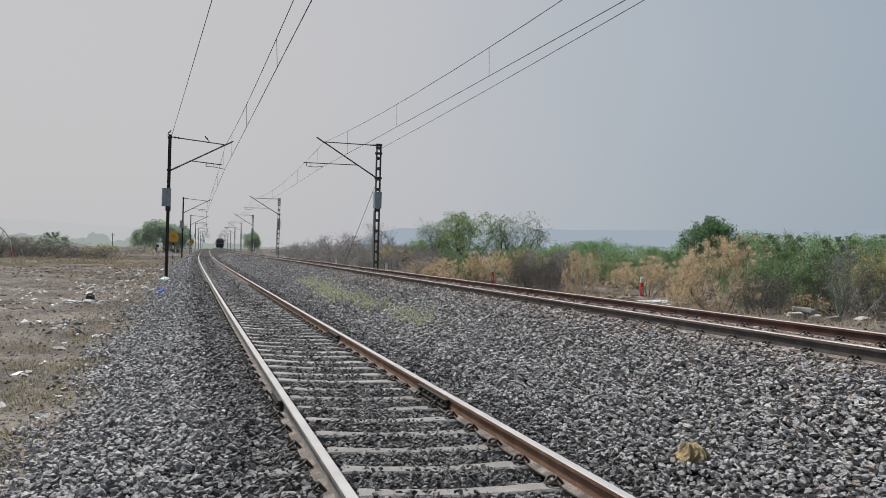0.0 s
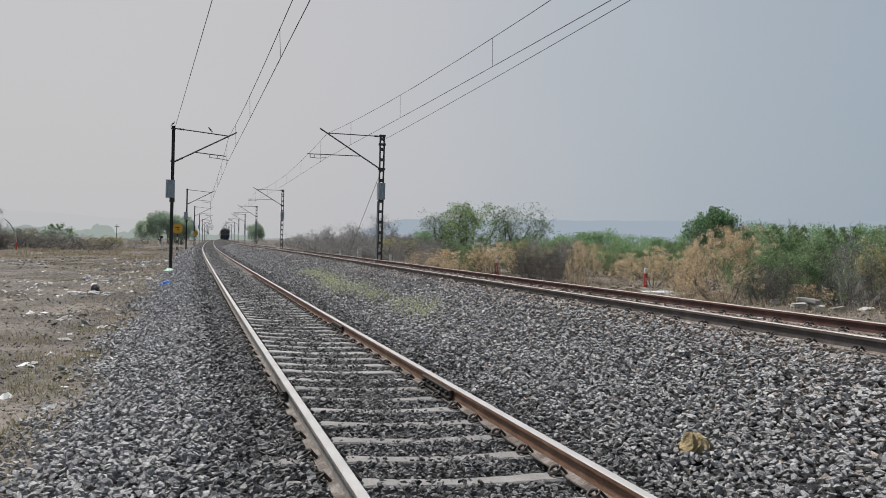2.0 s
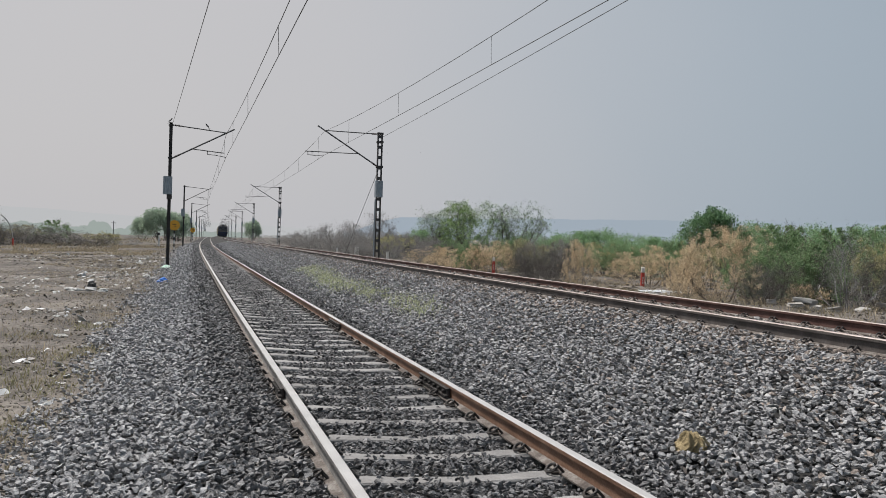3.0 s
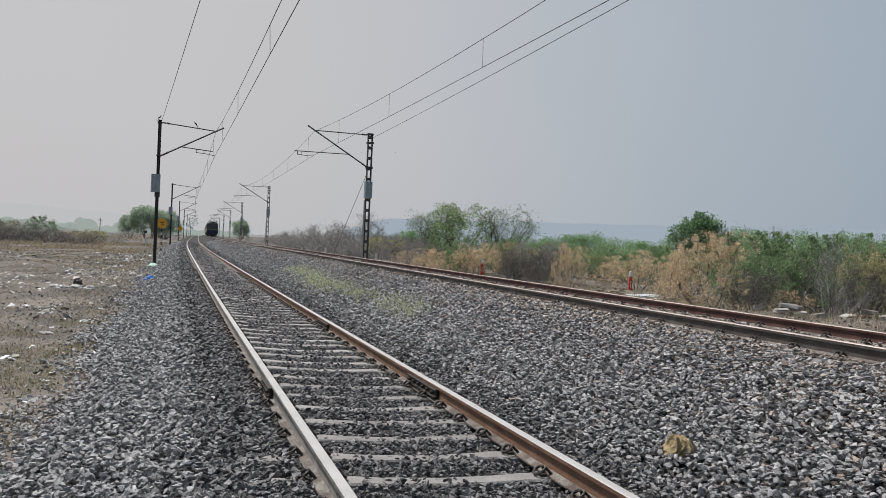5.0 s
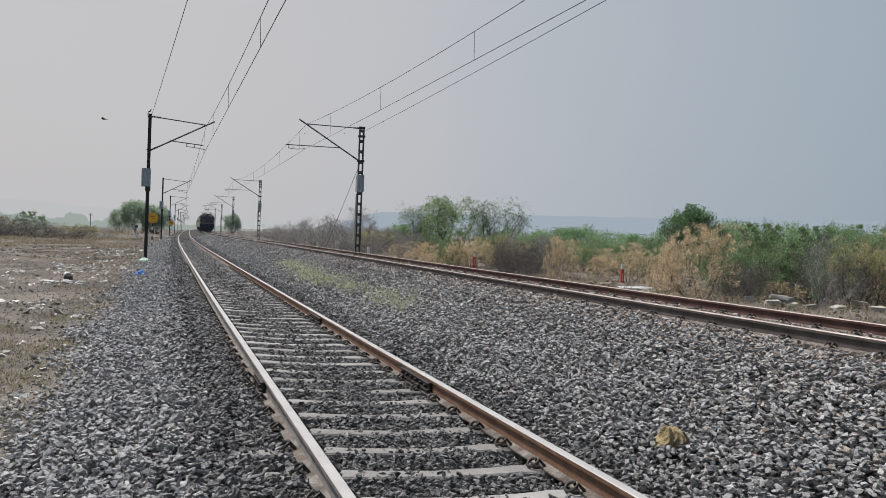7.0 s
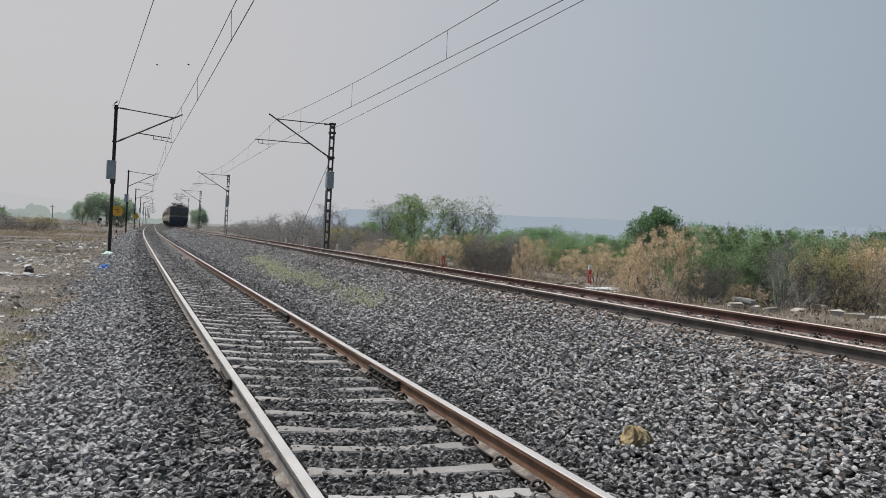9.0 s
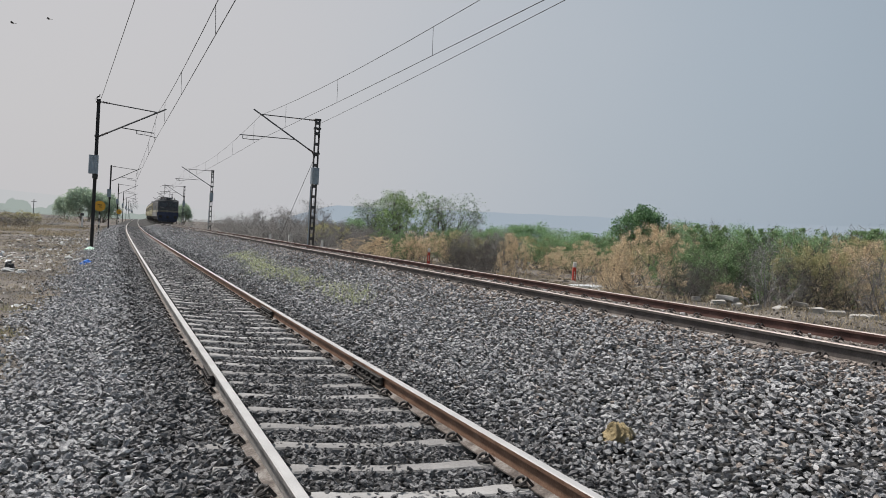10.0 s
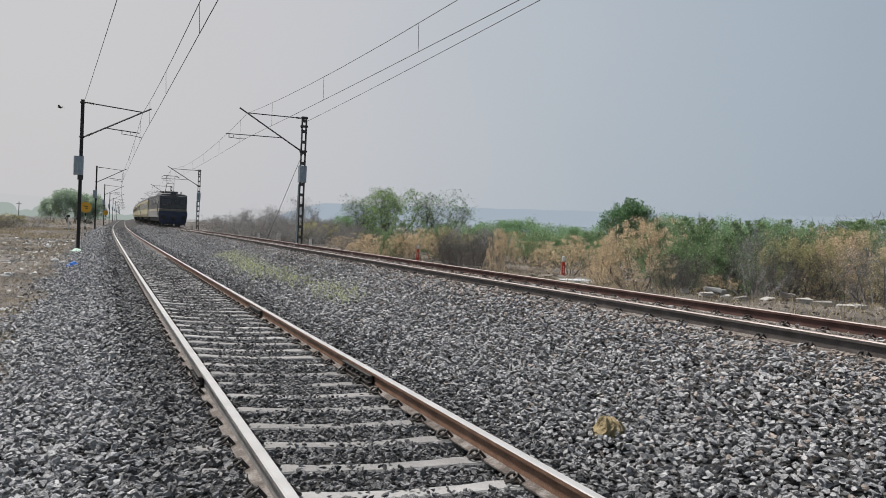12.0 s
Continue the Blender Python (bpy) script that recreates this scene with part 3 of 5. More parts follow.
def single_stones(places, sizes, R):
    """Stones that are parts of the ballast bed, on shared meshes."""
    meshes = []
    for v, f in STONES:
        me = bpy.data.meshes.new("stone")
        me.from_pydata(v.tolist(), [], f.tolist())
        me.materials.append(M_STONE_ONE)
        meshes.append(me)
    for i in range(len(places)):
        ob = new("stone", meshes[i % len(meshes)])
        ob.parent = BED
        ob.matrix_basis = Matrix.Translation(places[i]) @ Matrix(R[i].tolist()).to_4x4() @ Matrix.Scale(float(sizes[i]), 4)


build_stones()


# ---- weeds, dry grass, clods and litter ----
M_WEED = mat("pale_weed_leaf", [(0.2, (0.33, 0.36, 0.19)), (0.5, (0.47, 0.505, 0.29)), (0.8, (0.60, 0.62, 0.41))], scale=3, rough=0.7, bump=0, vary="island", amount=0.6, see=True)
M_STRAW = mat("dry_straw", [(0.2, (0.21, 0.172, 0.118)), (0.5, (0.355, 0.296, 0.205)), (0.8, (0.49, 0.425, 0.30))], scale=2, rough=0.8, bump=0, vary="island", amount=0.6, see=True)
M_YELLOWGRASS = mat("yellow_green_grass", [(0.2, (0.18, 0.165, 0.085)), (0.5, (0.28, 0.26, 0.135)), (0.8, (0.38, 0.355, 0.20))], scale=3, rough=0.7, bump=0, vary="island", amount=0.6, see=True)
M_CLOD = mat("earth_clods", [(0.2, (0.048, 0.041, 0.036)), (0.45, (0.115, 0.098, 0.083)), (0.7, (0.215, 0.190, 0.163)), (0.85, (0.32, 0.295, 0.262))], scale=12, rough=0.95, bump=0.5, vary="island", amount=0.6)
M_LITTER = mat("faded_litter", [(0.1, (0.26, 0.24, 0.22)), (0.5, (0.46, 0.45, 0.42)), (0.85, (0.70, 0.71, 0.72))], scale=10, rough=0.6, bump=0.2, vary="island", amount=0.7)


def blades(name, p, h, w, lean, rs, material, label, category):
    """Grass: a bent blade of two quads at every place."""
    n = len(p)
    a, b = rs.uniform(0, math.tau, n), rs.uniform(0, math.tau, n)
    side = np.stack([np.cos(a), np.sin(a), np.zeros(n)], 1) * (w / 2)[:, None]
    out = np.stack([np.cos(b), np.sin(b), np.zeros(n)], 1) * (lean * h)[:, None]
    up = np.array([0, 0, 1.0])
    mid, tip = p + out * 0.35 + up * (h * 0.6)[:, None], p + out + up * h[:, None]
    v = np.stack([p - side, p + side, mid + side * 0.7, mid - side * 0.7, tip + side * 0.15, tip - side * 0.15], 1).reshape(-1, 3)
    k = np.arange(n)[:, None] * 6
    f = np.concatenate([k + np.array([0, 1, 2, 3]), k + np.array([3, 2, 4, 5])])
    return tagged(sheet(name, v, f, material), label, category, kind="stuff")


def build_weeds():
    rs = np.random.RandomState(8)
    n = 3700
    c = rs.uniform(0, 1, 90) ** 0.8
    cs, co = 13.5 + 18 * c, 3.38 + 0.25 * c + rs.normal(0, 0.15, 90) + 0.12 * np.sin(c * 9)
    k = rs.randint(0, 90, n)
    s, o = cs[k] + rs.normal(0, 0.45, n), co[k] + rs.normal(0, 0.16, n)
    blades("weeds", line(s, o, bed_z(s, o) + 0.045), rs.uniform(0.04, 0.11, n), rs.uniform(0.008, 0.018, n), rs.uniform(0.5, 1.3, n), rs, M_WEED, "pale green weeds creeping over the ballast", "weeds")
    n = 16000
    c_s, c_o = rs.uniform(3, 60, 420), -2.0 - rs.exponential(4.5, 420)
    k = rs.randint(0, 420, n)
    s, o = c_s[k] + rs.normal(0, 0.22, n), c_o[k] + rs.normal(0, 0.22, n)
    ok = o < -2.0
    s, o = s[ok], o[ok]
    blades("dry_grass", line(s, o, ground_z(s, o)), rs.uniform(0.03, 0.10, len(s)), rs.uniform(0.006, 0.015, len(s)), rs.uniform(0.3, 1.3, len(s)), rs, M_STRAW, "short straw-coloured dry grass tufts on bare soil", "grass")
    n = 16000
    s, o = rs.uniform(60, 210, n), rs.uniform(-60, -6, n)
    keep = np.sin(s * 0.11 + o * 0.2) + np.sin(o * 0.31) > 0.1
    s, o = s[keep], o[keep]
    blades("tall_dry_grass", line(s, o, ground_z(s, o)), rs.uniform(0.10, 0.38, len(s)), rs.uniform(0.05, 0.14, len(s)), rs.uniform(0.2, 0.7, len(s)), rs, M_STRAW, "tall tan dry grass across the open field", "grass")
    n = 34000
    s, o = rs.uniform(34, 135, n), -2.6 - rs.exponential(13.0, n)
    keep = np.sin(s * 0.23 + o * 0.5) + np.sin(o * 0.9 + 0.3 * s) + np.sin(s * 0.61 - o * 0.3) > -0.4
    s, o = s[keep], o[keep]
    blades("field_grass", line(s, o, ground_z(s, o)), rs.uniform(0.03, 0.10, len(s)), rs.uniform(0.012, 0.032, len(s)), rs.uniform(0.4, 1.2, len(s)), rs, M_STRAW, "low patchy dry grass on the open field", "grass")
    n = 9000
    s, o = rs.uniform(40, 130, n), -2.6 - rs.exponential(12.0, n)
    size = rs.gamma(2.0, 0.03, n) + 0.04
    scatter_shapes("field_clods", FAR_STONES, line(s, o, ground_z(s, o) + size * 0.1), size, turns(rs, n, 0.4), M_CLOD, "earth clods and stones on the open field", "soil")
    n = 15000
    s, o = rs.uniform(60, 100, n), rs.uniform(-19, -4, n)
    keep = np.sin(s * 0.31 + o * 0.4) + np.sin(o * 0.7 - s * 0.2) > -0.2
    s, o = s[keep], o[keep]
    blades("field_grass", line(s, o, ground_z(s, o)), rs.uniform(0.08, 0.34, len(s)) * (0.5 + 0.5 * np.sin(s * 0.9 + o) ** 2), rs.uniform(0.02, 0.05, len(s)), rs.uniform(0.3, 0.9, len(s)), rs, M_STRAW, "tall tan dry grass beside the thorn mounds", "grass")
    n = 2200
    k = rs.randint(0, 26, n)
    s, o = rs.uniform(5, 16, 26)[k] + rs.normal(0, 0.25, n), -2.4 - rs.exponential(0.6, 26)[k] + rs.normal(0, 0.22, n)
    blades("yellow_grass", line(s, o, ground_z(s, o)), rs.uniform(0.03, 0.09, n), rs.uniform(0.006, 0.014, n), rs.uniform(0.4, 1.3, n), rs, M_YELLOWGRASS, "low yellow-green grass at the ballast edge", "grass")
    n = 9000
    s, o = rs.uniform(3, 30, n), rs.uniform(9.6, 17, n)
    blades("dry_grass", line(s, o, ground_z(s, o)), rs.uniform(0.05, 0.22, n), rs.uniform(0.008, 0.02, n), rs.uniform(0.4, 1.3, n), rs, M_STRAW, "straw-coloured dry grass below the thicket", "grass")
    n = 36000
    s, o = 3 + 55 * rs.uniform(0, 1, n) ** 1.3, -1.95 - rs.exponential(4.0, n)
    size = rs.gamma(2.0, 0.011, n) + 0.010
    scatter_shapes("earth_clods", FAR_STONES, line(s, o, ground_z(s, o) + size * 0.1), size, turns(rs, n, 0.4), M_CLOD, "small dark clods and pebbles on dry soil", "soil")
    n = 2600
    s, o = rs.uniform(5, 40, n), rs.uniform(9.8, 17, n)
    size = rs.uniform(0.03, 0.14, n)
    scatter_shapes("earth_clods", STONES, line(s, o, ground_z(s, o) + size * 0.1), size, turns(rs, n, 0.4), M_CLOD, "clods and pebbles beside the second track", "soil")


def ground_z(s, o):
    wild = np.clip((np.abs(o - 3.6) - 6) / 3, 0, 1) * np.clip((400 - np.abs(o)) / 300, 0, 1)
    return bed_z(s, o) + rough_z(s, o, 0.05) * wild + rough_z(s * 2.7, o * 2.4, 0.034) * wild + rough_z(s * 0.13, o * 0.11, 0.16) * wild


def build_litter():
    rs = np.random.RandomState(21)
    n = 1700
    cl_s, cl_o = rs.uniform(8, 66, 90), -2.6 - rs.exponential(4.5, 90)
    k = rs.randint(0, 90, n)
    s, o = cl_s[k] + rs.normal(0, 1.0, n), np.minimum(cl_o[k] + rs.normal(0, 0.6, n), -2.1)
    size = 0.03 + rs.gamma(1.6, 0.038, n)
    flakes = []
    for _ in range(8):
        v = np.array([(x, y, 0.10 * math.sin(5 * x + y * 3) + rs.uniform(-0.08, 0.08)) for x in (-0.5, 0, 0.5) for y in (-0.35, 0.35)])
        v[:, :2] += rs.uniform(-0.12, 0.12, (6, 2))
        w = np.concatenate([v, v - [0, 0, 0.05]])
        f = []
        for a, b, c, d in ((0, 2, 3, 1), (2, 4, 5, 3)):
            f += [(a, b, c), (a, c, d), (a + 6, c + 6, b + 6), (a + 6, d + 6, c + 6)]
        for a, b in ((0, 1), (1, 3), (3, 5), (5, 4), (4, 2), (2, 0)):
            f += [(a, b, b + 6), (a, b + 6, a + 6)]
        flakes.append((w, np.array(f)))
    scatter_shapes("litter", flakes, line(s, o, ground_z(s, o) + 0.02), size, turns(rs, n, 0.35), M_LITTER, "pale scraps of paper and plastic litter on soil", "litter")



build_weeds()
build_litter()


# ---- shrubs and trees ----
def leafmat(name, a, b, c):
    return mat(name, [(0.15, a), (0.5, b), (0.85, c)], scale=0.9, rough=0.65, bump=0, vary="island", amount=0.55, see=True, spec=0.25)


M_TAN = leafmat("dry_tan_leaves", (0.36, 0.268, 0.172), (0.66, 0.525, 0.350), (0.84, 0.705, 0.49))
M_GREEN = leafmat("dusty_green_leaves", (0.095, 0.157, 0.078), (0.190, 0.293, 0.143), (0.336, 0.448, 0.230))
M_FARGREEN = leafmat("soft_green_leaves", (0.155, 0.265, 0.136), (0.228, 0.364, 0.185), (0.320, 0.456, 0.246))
M_OLIVE = leafmat("olive_leaves", (0.228, 0.222, 0.114), (0.390, 0.370, 0.195), (0.538, 0.497, 0.282))
M_DARK = leafmat("dark_green_leaves", (0.064, 0.142, 0.071), (0.136, 0.244, 0.115), (0.232, 0.354, 0.174))
M_LIGHT = leafmat("young_green_leaves", (0.106, 0.174, 0.065), (0.202, 0.305, 0.116), (0.319, 0.431, 0.174))
M_GREYLEAF = leafmat("withered_leaves", (0.150, 0.143, 0.136), (0.250, 0.238, 0.226), (0.350, 0.332, 0.312))
# Far trees: distance haze is painted into this pale leaf green.
M_HAZYLEAF = leafmat("hazy_pale_green_leaves", (0.31, 0.40, 0.30), (0.40, 0.49, 0.37), (0.48, 0.55, 0.43))
M_TWIG = mat("dry_twigs", [(0.25, (0.075, 0.060, 0.050)), (0.5, (0.155, 0.125, 0.100)), (0.75, (0.28, 0.235, 0.19))], scale=3, rough=0.9, bump=0.2, vary="island", amount=0.5)
# Dark twigs and leaves: real brush, with shade of shrub hollows painted in.
M_DARKTWIG = mat("dark_twigs_and_shade", [(0.25, (0.037, 0.034, 0.032)), (0.5, (0.070, 0.064, 0.060)), (0.75, (0.131, 0.119, 0.110))], scale=3, rough=0.9, bump=0.2, vary="island", amount=0.5)
M_DARKLEAF = leafmat("dark_leaves_and_shade", (0.050, 0.046, 0.042), (0.105, 0.095, 0.085), (0.175, 0.158, 0.140))
M_GREYTWIG = mat("grey_twigs", [(0.25, (0.122, 0.116, 0.115)), (0.5, (0.221, 0.216, 0.212)), (0.75, (0.320, 0.314, 0.312))], scale=3, rough=0.9, bump=0.2, vary="island", amount=0.5)


def grow(rs, w, h, stems, low, forks, spread, trunk, deep=3, dome=(0.25, 0.78)):
    """Branch pieces (from, to, radius, radius) and twig ends of a plant w wide and h high."""
    segs, ends = [], []

    def limb(p, d, length, r, depth):
        n = 4 if depth < 2 else 2
        for i in range(n):
            d = d + rs.normal(0, 0.22, 3) + np.array([0, 0, 0.10 - 0.10 * depth])
            d = d / np.linalg.norm(d)
            q = p + d * length / n
            r2 = r * 0.78
            segs.append((p, q, r, r2))
            if depth >= 1:
                ends.append(q)
            if depth < deep:
                for _ in range(forks if i > 0 or depth else 1):
                    if rs.rand() < (0.8 if depth < 2 else 0.45):
                        e = d + rs.normal(0, spread, 3)
                        limb(q, e / np.linalg.norm(e), length * rs.uniform(0.38, 0.62), r2 * 0.6, depth + 1)
            p, r = q, r2
        ends.append(p)

    for k in range(stems):
        a = math.tau * (k + rs.rand()) / stems
        t = rs.uniform(0.1, 1.0) if stems > 1 else 0.1
        d = np.array([math.cos(a) * t * w / h, math.sin(a) * t * w / h, rs.uniform(low, 1.0)])
        p = np.array([math.cos(a), math.sin(a), 0]) * (0.10 * w * rs.rand() if stems > 3 else 0.03 * w)
        limb(p - np.array([0, 0, 0.1]), d / np.linalg.norm(d), h * rs.uniform(0.55, 0.85), trunk, 0)
    ends = np.array(ends)
    # bring the plant to its size
    lim = np.array([w / 2 / np.percentile(np.abs(ends[:, 0]), 88), w / 2 / np.percentile(np.abs(ends[:, 1]), 88), h / np.percentile(ends[:, 2], 94)])
    mid, half = np.array([0, 0, dome[0] * h]), np.array([w / 2, w / 2, dome[1] * h])

    ph = rs.uniform(0, math.tau, 3)

    def rounded(p):
        p = np.atleast_2d(p) * lim
        phi, up = np.arctan2(p[:, 1], p[:, 0]), p[:, 2] / h
        lobe = 1 + 0.17 * np.sin(3 * phi + ph[0] + 2 * up) + 0.13 * np.sin(5 * phi + ph[1] - 4 * up) + 0.08 * np.sin(9 * phi + ph[2] + 7 * up)
        k = np.linalg.norm((p - mid) / half, axis=1)[:, None] / lobe[:, None]
        soft = np.where(k > 0.7, 0.7 + 0.4 * np.tanh((k - 0.7) / 0.55), k) / np.maximum(k, 1e-6)
        low = (p[:, 2] < mid[2])[:, None]
        q = mid + (p - mid) * soft
        return np.where(low, np.concatenate([q[:, :2], p[:, 2:]], 1), q)

    a, b = rounded(np.array([s[0] for s in segs])), rounded(np.array([s[1] for s in segs]))
    segs = [(a[i], b[i], s[2], s[3]) for i, s in enumerate(segs)]
    ends = rounded(ends)
    ends[:, 2] = np.clip(ends[:, 2], 0.02, h)
    return segs, ends


def prisms(segs):
    """Three-sided tapering pieces."""
    p, q = np.array([s[0] for s in segs]), np.array([s[1] for s in segs])
    r = np.array([(s[2], s[3]) for s in segs])
    d = q - p
    d /= np.linalg.norm(d, axis=1)[:, None] + 1e-9
    u = np.cross(d, [0.31, 0.52, 0.79])
    u /= np.linalg.norm(u, axis=1)[:, None] + 1e-9
    v = np.cross(d, u)
    rings = []
    for c, rr in ((p, r[:, 0]), (q, r[:, 1])):
        for j in range(3):
            a = math.tau * j / 3
            rings.append(c + (u * math.cos(a) + v * math.sin(a)) * rr[:, None])
    V = np.stack(rings, 1).reshape(-1, 3)
    k = np.arange(len(segs))[:, None] * 6
    return V, np.concatenate([k + np.array([0, 1, 4, 3]), k + np.array([1, 2, 5, 4]), k + np.array([2, 0, 3, 5])])


def leaves(rs, ends, n, puff, size, slim, droop, even=0.22):
    """n leaf quads in puffs round the twig ends."""
    share = rs.gamma(even, 1.0, len(ends)) * (0.15 + np.clip(ends[:, 2] / ends[:, 2].max(), 0, 1)) ** (1.4 if even > 0.5 else 0.85)
    c = ends[rs.choice(len(ends), n, p=share / share.sum())] + np.clip(rs.normal(0, puff, (n, 3)), -1.6 * puff, 1.6 * puff)
    c[:, 2] = np.maximum(c[:, 2], 0.02)
    u = rs.normal(0, 1, (n, 3))
    u[:, 2] -= droop
    u /= np.linalg.norm(u, axis=1)[:, None]
    v = np.cross(u, rs.normal(0, 1, (n, 3)))
    v /= np.linalg.norm(v, axis=1)[:, None] + 1e-9
    L = (size * rs.uniform(0.6, 1.4, n))[:, None]
    V = np.stack([c - u * L, c + v * L * slim, c + u * L, c - v * L * slim], 1).reshape(-1, 3)
    return V, np.arange(n)[:, None] * 4 + np.arange(4)


def plant(name, seed, label, category, group, bark, leaf, stems, low, forks, spread, trunk, n, puff, size, slim, droop, w=3.0, h=2.2, crown="foliage", wood="stem", deep=3, dome=(0.25, 0.78)):
    """A plant at a base size, to be copied and stretched."""
    rs = np.random.RandomState(seed)
    e = empty(name, Matrix(), label, category, group)
    segs, ends = grow(rs, w, h, stems, low, forks, spread, trunk, deep, dome)
    if crown == "foliage" and n:     # thin shoots that stick out of the top
        top = ends[ends[:, 2] > 0.72 * h]
        for p in top[rs.choice(len(top), 30)]:
            d = np.array([*(p[:2] / w * 1.2 + rs.normal(0, 0.35, 2)), rs.uniform(0.5, 1.0)])
            for r in (0.009, 0.007, 0.005):
                d = d / np.linalg.norm(d)
                q = p + d * rs.uniform(0.06, 0.17)
                segs.append((p, q, r, r * 0.75))
                p, d = q, d + rs.normal(0, 0.3, 3) + np.array([0, 0, -0.15])
    sheet(wood, *prisms(segs), bark, e)
    if n:
        sheet(crown, *leaves(rs, ends[ends[:, 2] > (0.20 if h > 6 else 0.34) * h] if crown == "crown" else ends, n, puff, size, slim, droop, 0.8 if crown == "crown" else 0.11), leaf, e)
    e["w"], e["h"] = w, h
    return e


def place(kinds, rows, seed, sink=0.05):
    """Sets copies of the plants at (x, y, width, height) fitted to the camera's view, each with its own turn."""
    rng = random.Random(seed)
    for i, (x, y, w, h) in enumerate(rows):
        src = kinds[i % len(kinds)]
        s, o = station_of(x, y)
        z = float(ground_z(np.array(s), np.array(o))) - sink
        turn = pose(x, y, z, 0, 0, rng.uniform(0, 360))
        copy_thing(src, turn @ Matrix.Diagonal((w / src["w"], w / src["w"], (h * 0.9 + sink) / src["h"], 1)))


def station_of(x, y):
    i = int(np.argmin((_x - x) ** 2 + (_y - y) ** 2))
    a = _h[i]
    return float(ST[i]), float((x - _x[i]) * math.cos(a) + (y - _y[i]) * math.sin(a))


DRY_SHRUBS = [(7.75, 20.9, 2.5, 2.25), (7.2, 22.3, 1.3, 1.6), (14.0, 20.7, 3.0, 2.2), (8.8, 31.8, 2.7, 1.8), (6.2, 34.4, 2.1, 2.1), (2.6, 39.9, 2.7, 1.8), (0.2, 44.0, 3.0, 1.3), (-1.6, 48.0, 2.2, 1.0), (1.8, 43.0, 1.9, 1.3), (15.7, 22.0, 2.6, 2.4), (8.3, 35.0, 1.6, 1.1), (8.0, 24.8, 1.2, 0.9), (10.0, 20.7, 1.2, 0.7),
    (-0.3, 43.6, 2.0, 0.9), (1.8, 40.0, 1.8, 1.5), (0.3, 40.5, 1.5, 0.8), (4.8, 27.7, 0.8, 1.7)]
GREEN_SHRUBS = [(10.8, 23.7, 2.9, 2.4), (11.4, 27.8, 2.7, 2.6), (14.4, 27.5, 3.5, 2.6), (14.9, 23.7, 3.2, 2.5), (17.7, 24.2, 4.1, 2.7), (9.8, 38.8, 3.9, 1.9), (14.2, 29.8, 3.2, 2.7), (17.1, 29.4, 3.8, 2.8), (19.3, 28.0, 4.1, 2.8), (20.6, 25.8, 4.5, 2.9), (11.1, 36.4, 2.6, 2.0), (0.6, 47.0, 2.8, 1.8), (11.9, 24.2, 1.8, 2.0), (10.1, 22.3, 2.4, 1.9), (10.9, 22.0, 1.8, 1.7),
    (1.35, 40.6, 1.7, 1.6), (2.7, 47.9, 2.5, 2.1), (4.1, 45.3, 2.4, 2.2)]
OLIVE_SHRUBS = [(12.1, 20.7, 2.3, 2.3), (16.2, 20.4, 2.9, 2.5), (3.8, 41.8, 2.8, 2.0), (14.2, 21.8, 2.3, 2.4), (10.3, 29.3, 2.3, 2.2), (8.4, 39.1, 2.7, 1.8), (-3.5, 54.9, 3.3, 2.0), (4.5, 41.0, 2.5, 1.9), (5.6, 43.0, 2.4, 1.9)]
BARE_SHRUBS = [(10.7, 19.8, 2.0, 2.1), (13.5, 18.6, 2.4, 2.2), (4.7, 37.7, 2.6, 2.0), (6.6, 40.5, 2.8, 2.1), (-4.2, 59.9, 2.7, 2.2), (-2.2, 55.0, 3.3, 2.1), (-8.1, 65.5, 4.5, 2.4), (-12.4, 77.0, 4.7, 2.1), (-19.5, 98.1, 4.5, 2.0), (-5.6, 57.7, 3.5, 1.7), (-0.9, 52.0, 2.3, 1.8), (8.6, 20.3, 1.5, 1.1), (-9.5, 65.3, 3.5, 1.3), (-5.9, 54.7, 2.5, 1.2), (-14.8, 80.7, 3.1, 1.5), (-28.9, 126.7, 5.9, 1.7), (-9.9, 75.4, 5.1, 2.7), (-14.0, 86.9, 5.3, 2.6), (-5.1, 65.8, 4.0, 2.5), (-7.8, 71.6, 4.9, 2.9), (-2.9, 59.9, 3.6, 2.1), (-18.0, 94.3, 5.0, 2.5),
    (-3.5, 52.0, 2.7, 1.6), (-1.7, 46.9, 2.6, 1.6), (-0.3, 46.9, 2.2, 1.8), (-3.3, 59.4, 3.5, 1.9), (-5.0, 56.7, 2.5, 1.6), (-6.9, 62.2, 2.8, 1.4), (-9.1, 69.0, 3.1, 1.4)]
# Real dark brush, plus some set as painted shade inside the thicket.
BRUSH_AND_SHADE = [(8.5, 19.9, 1.5, 1.1), (9.4, 21.0, 1.9, 1.3), (11.5, 22.2, 2.3, 1.7), (11.3, 19.8, 1.5, 1.5), (6.8, 42.0, 2.6, 1.7), (6.5, 43.0, 2.0, 1.9), (-0.8, 56.0, 3.8, 2.0), (-2.8, 57.9, 3.5, 1.7), (9.6, 30.5, 1.7, 1.1), (12.4, 20.0, 1.6, 1.5),
    (3.9, 36.9, 1.7, 1.6), (4.3, 34.4, 2.2, 1.7), (4.8, 30.9, 1.8, 1.7), (3.8, 33.4, 1.3, 1.3), (4.4, 30.4, 1.4, 1.4)]
BARE_TREES = [(-6.0, 61.7, 4.2, 4.0), (-9.9, 71.3, 4.3, 3.5), (-14.7, 83.7, 3.8, 2.9)]
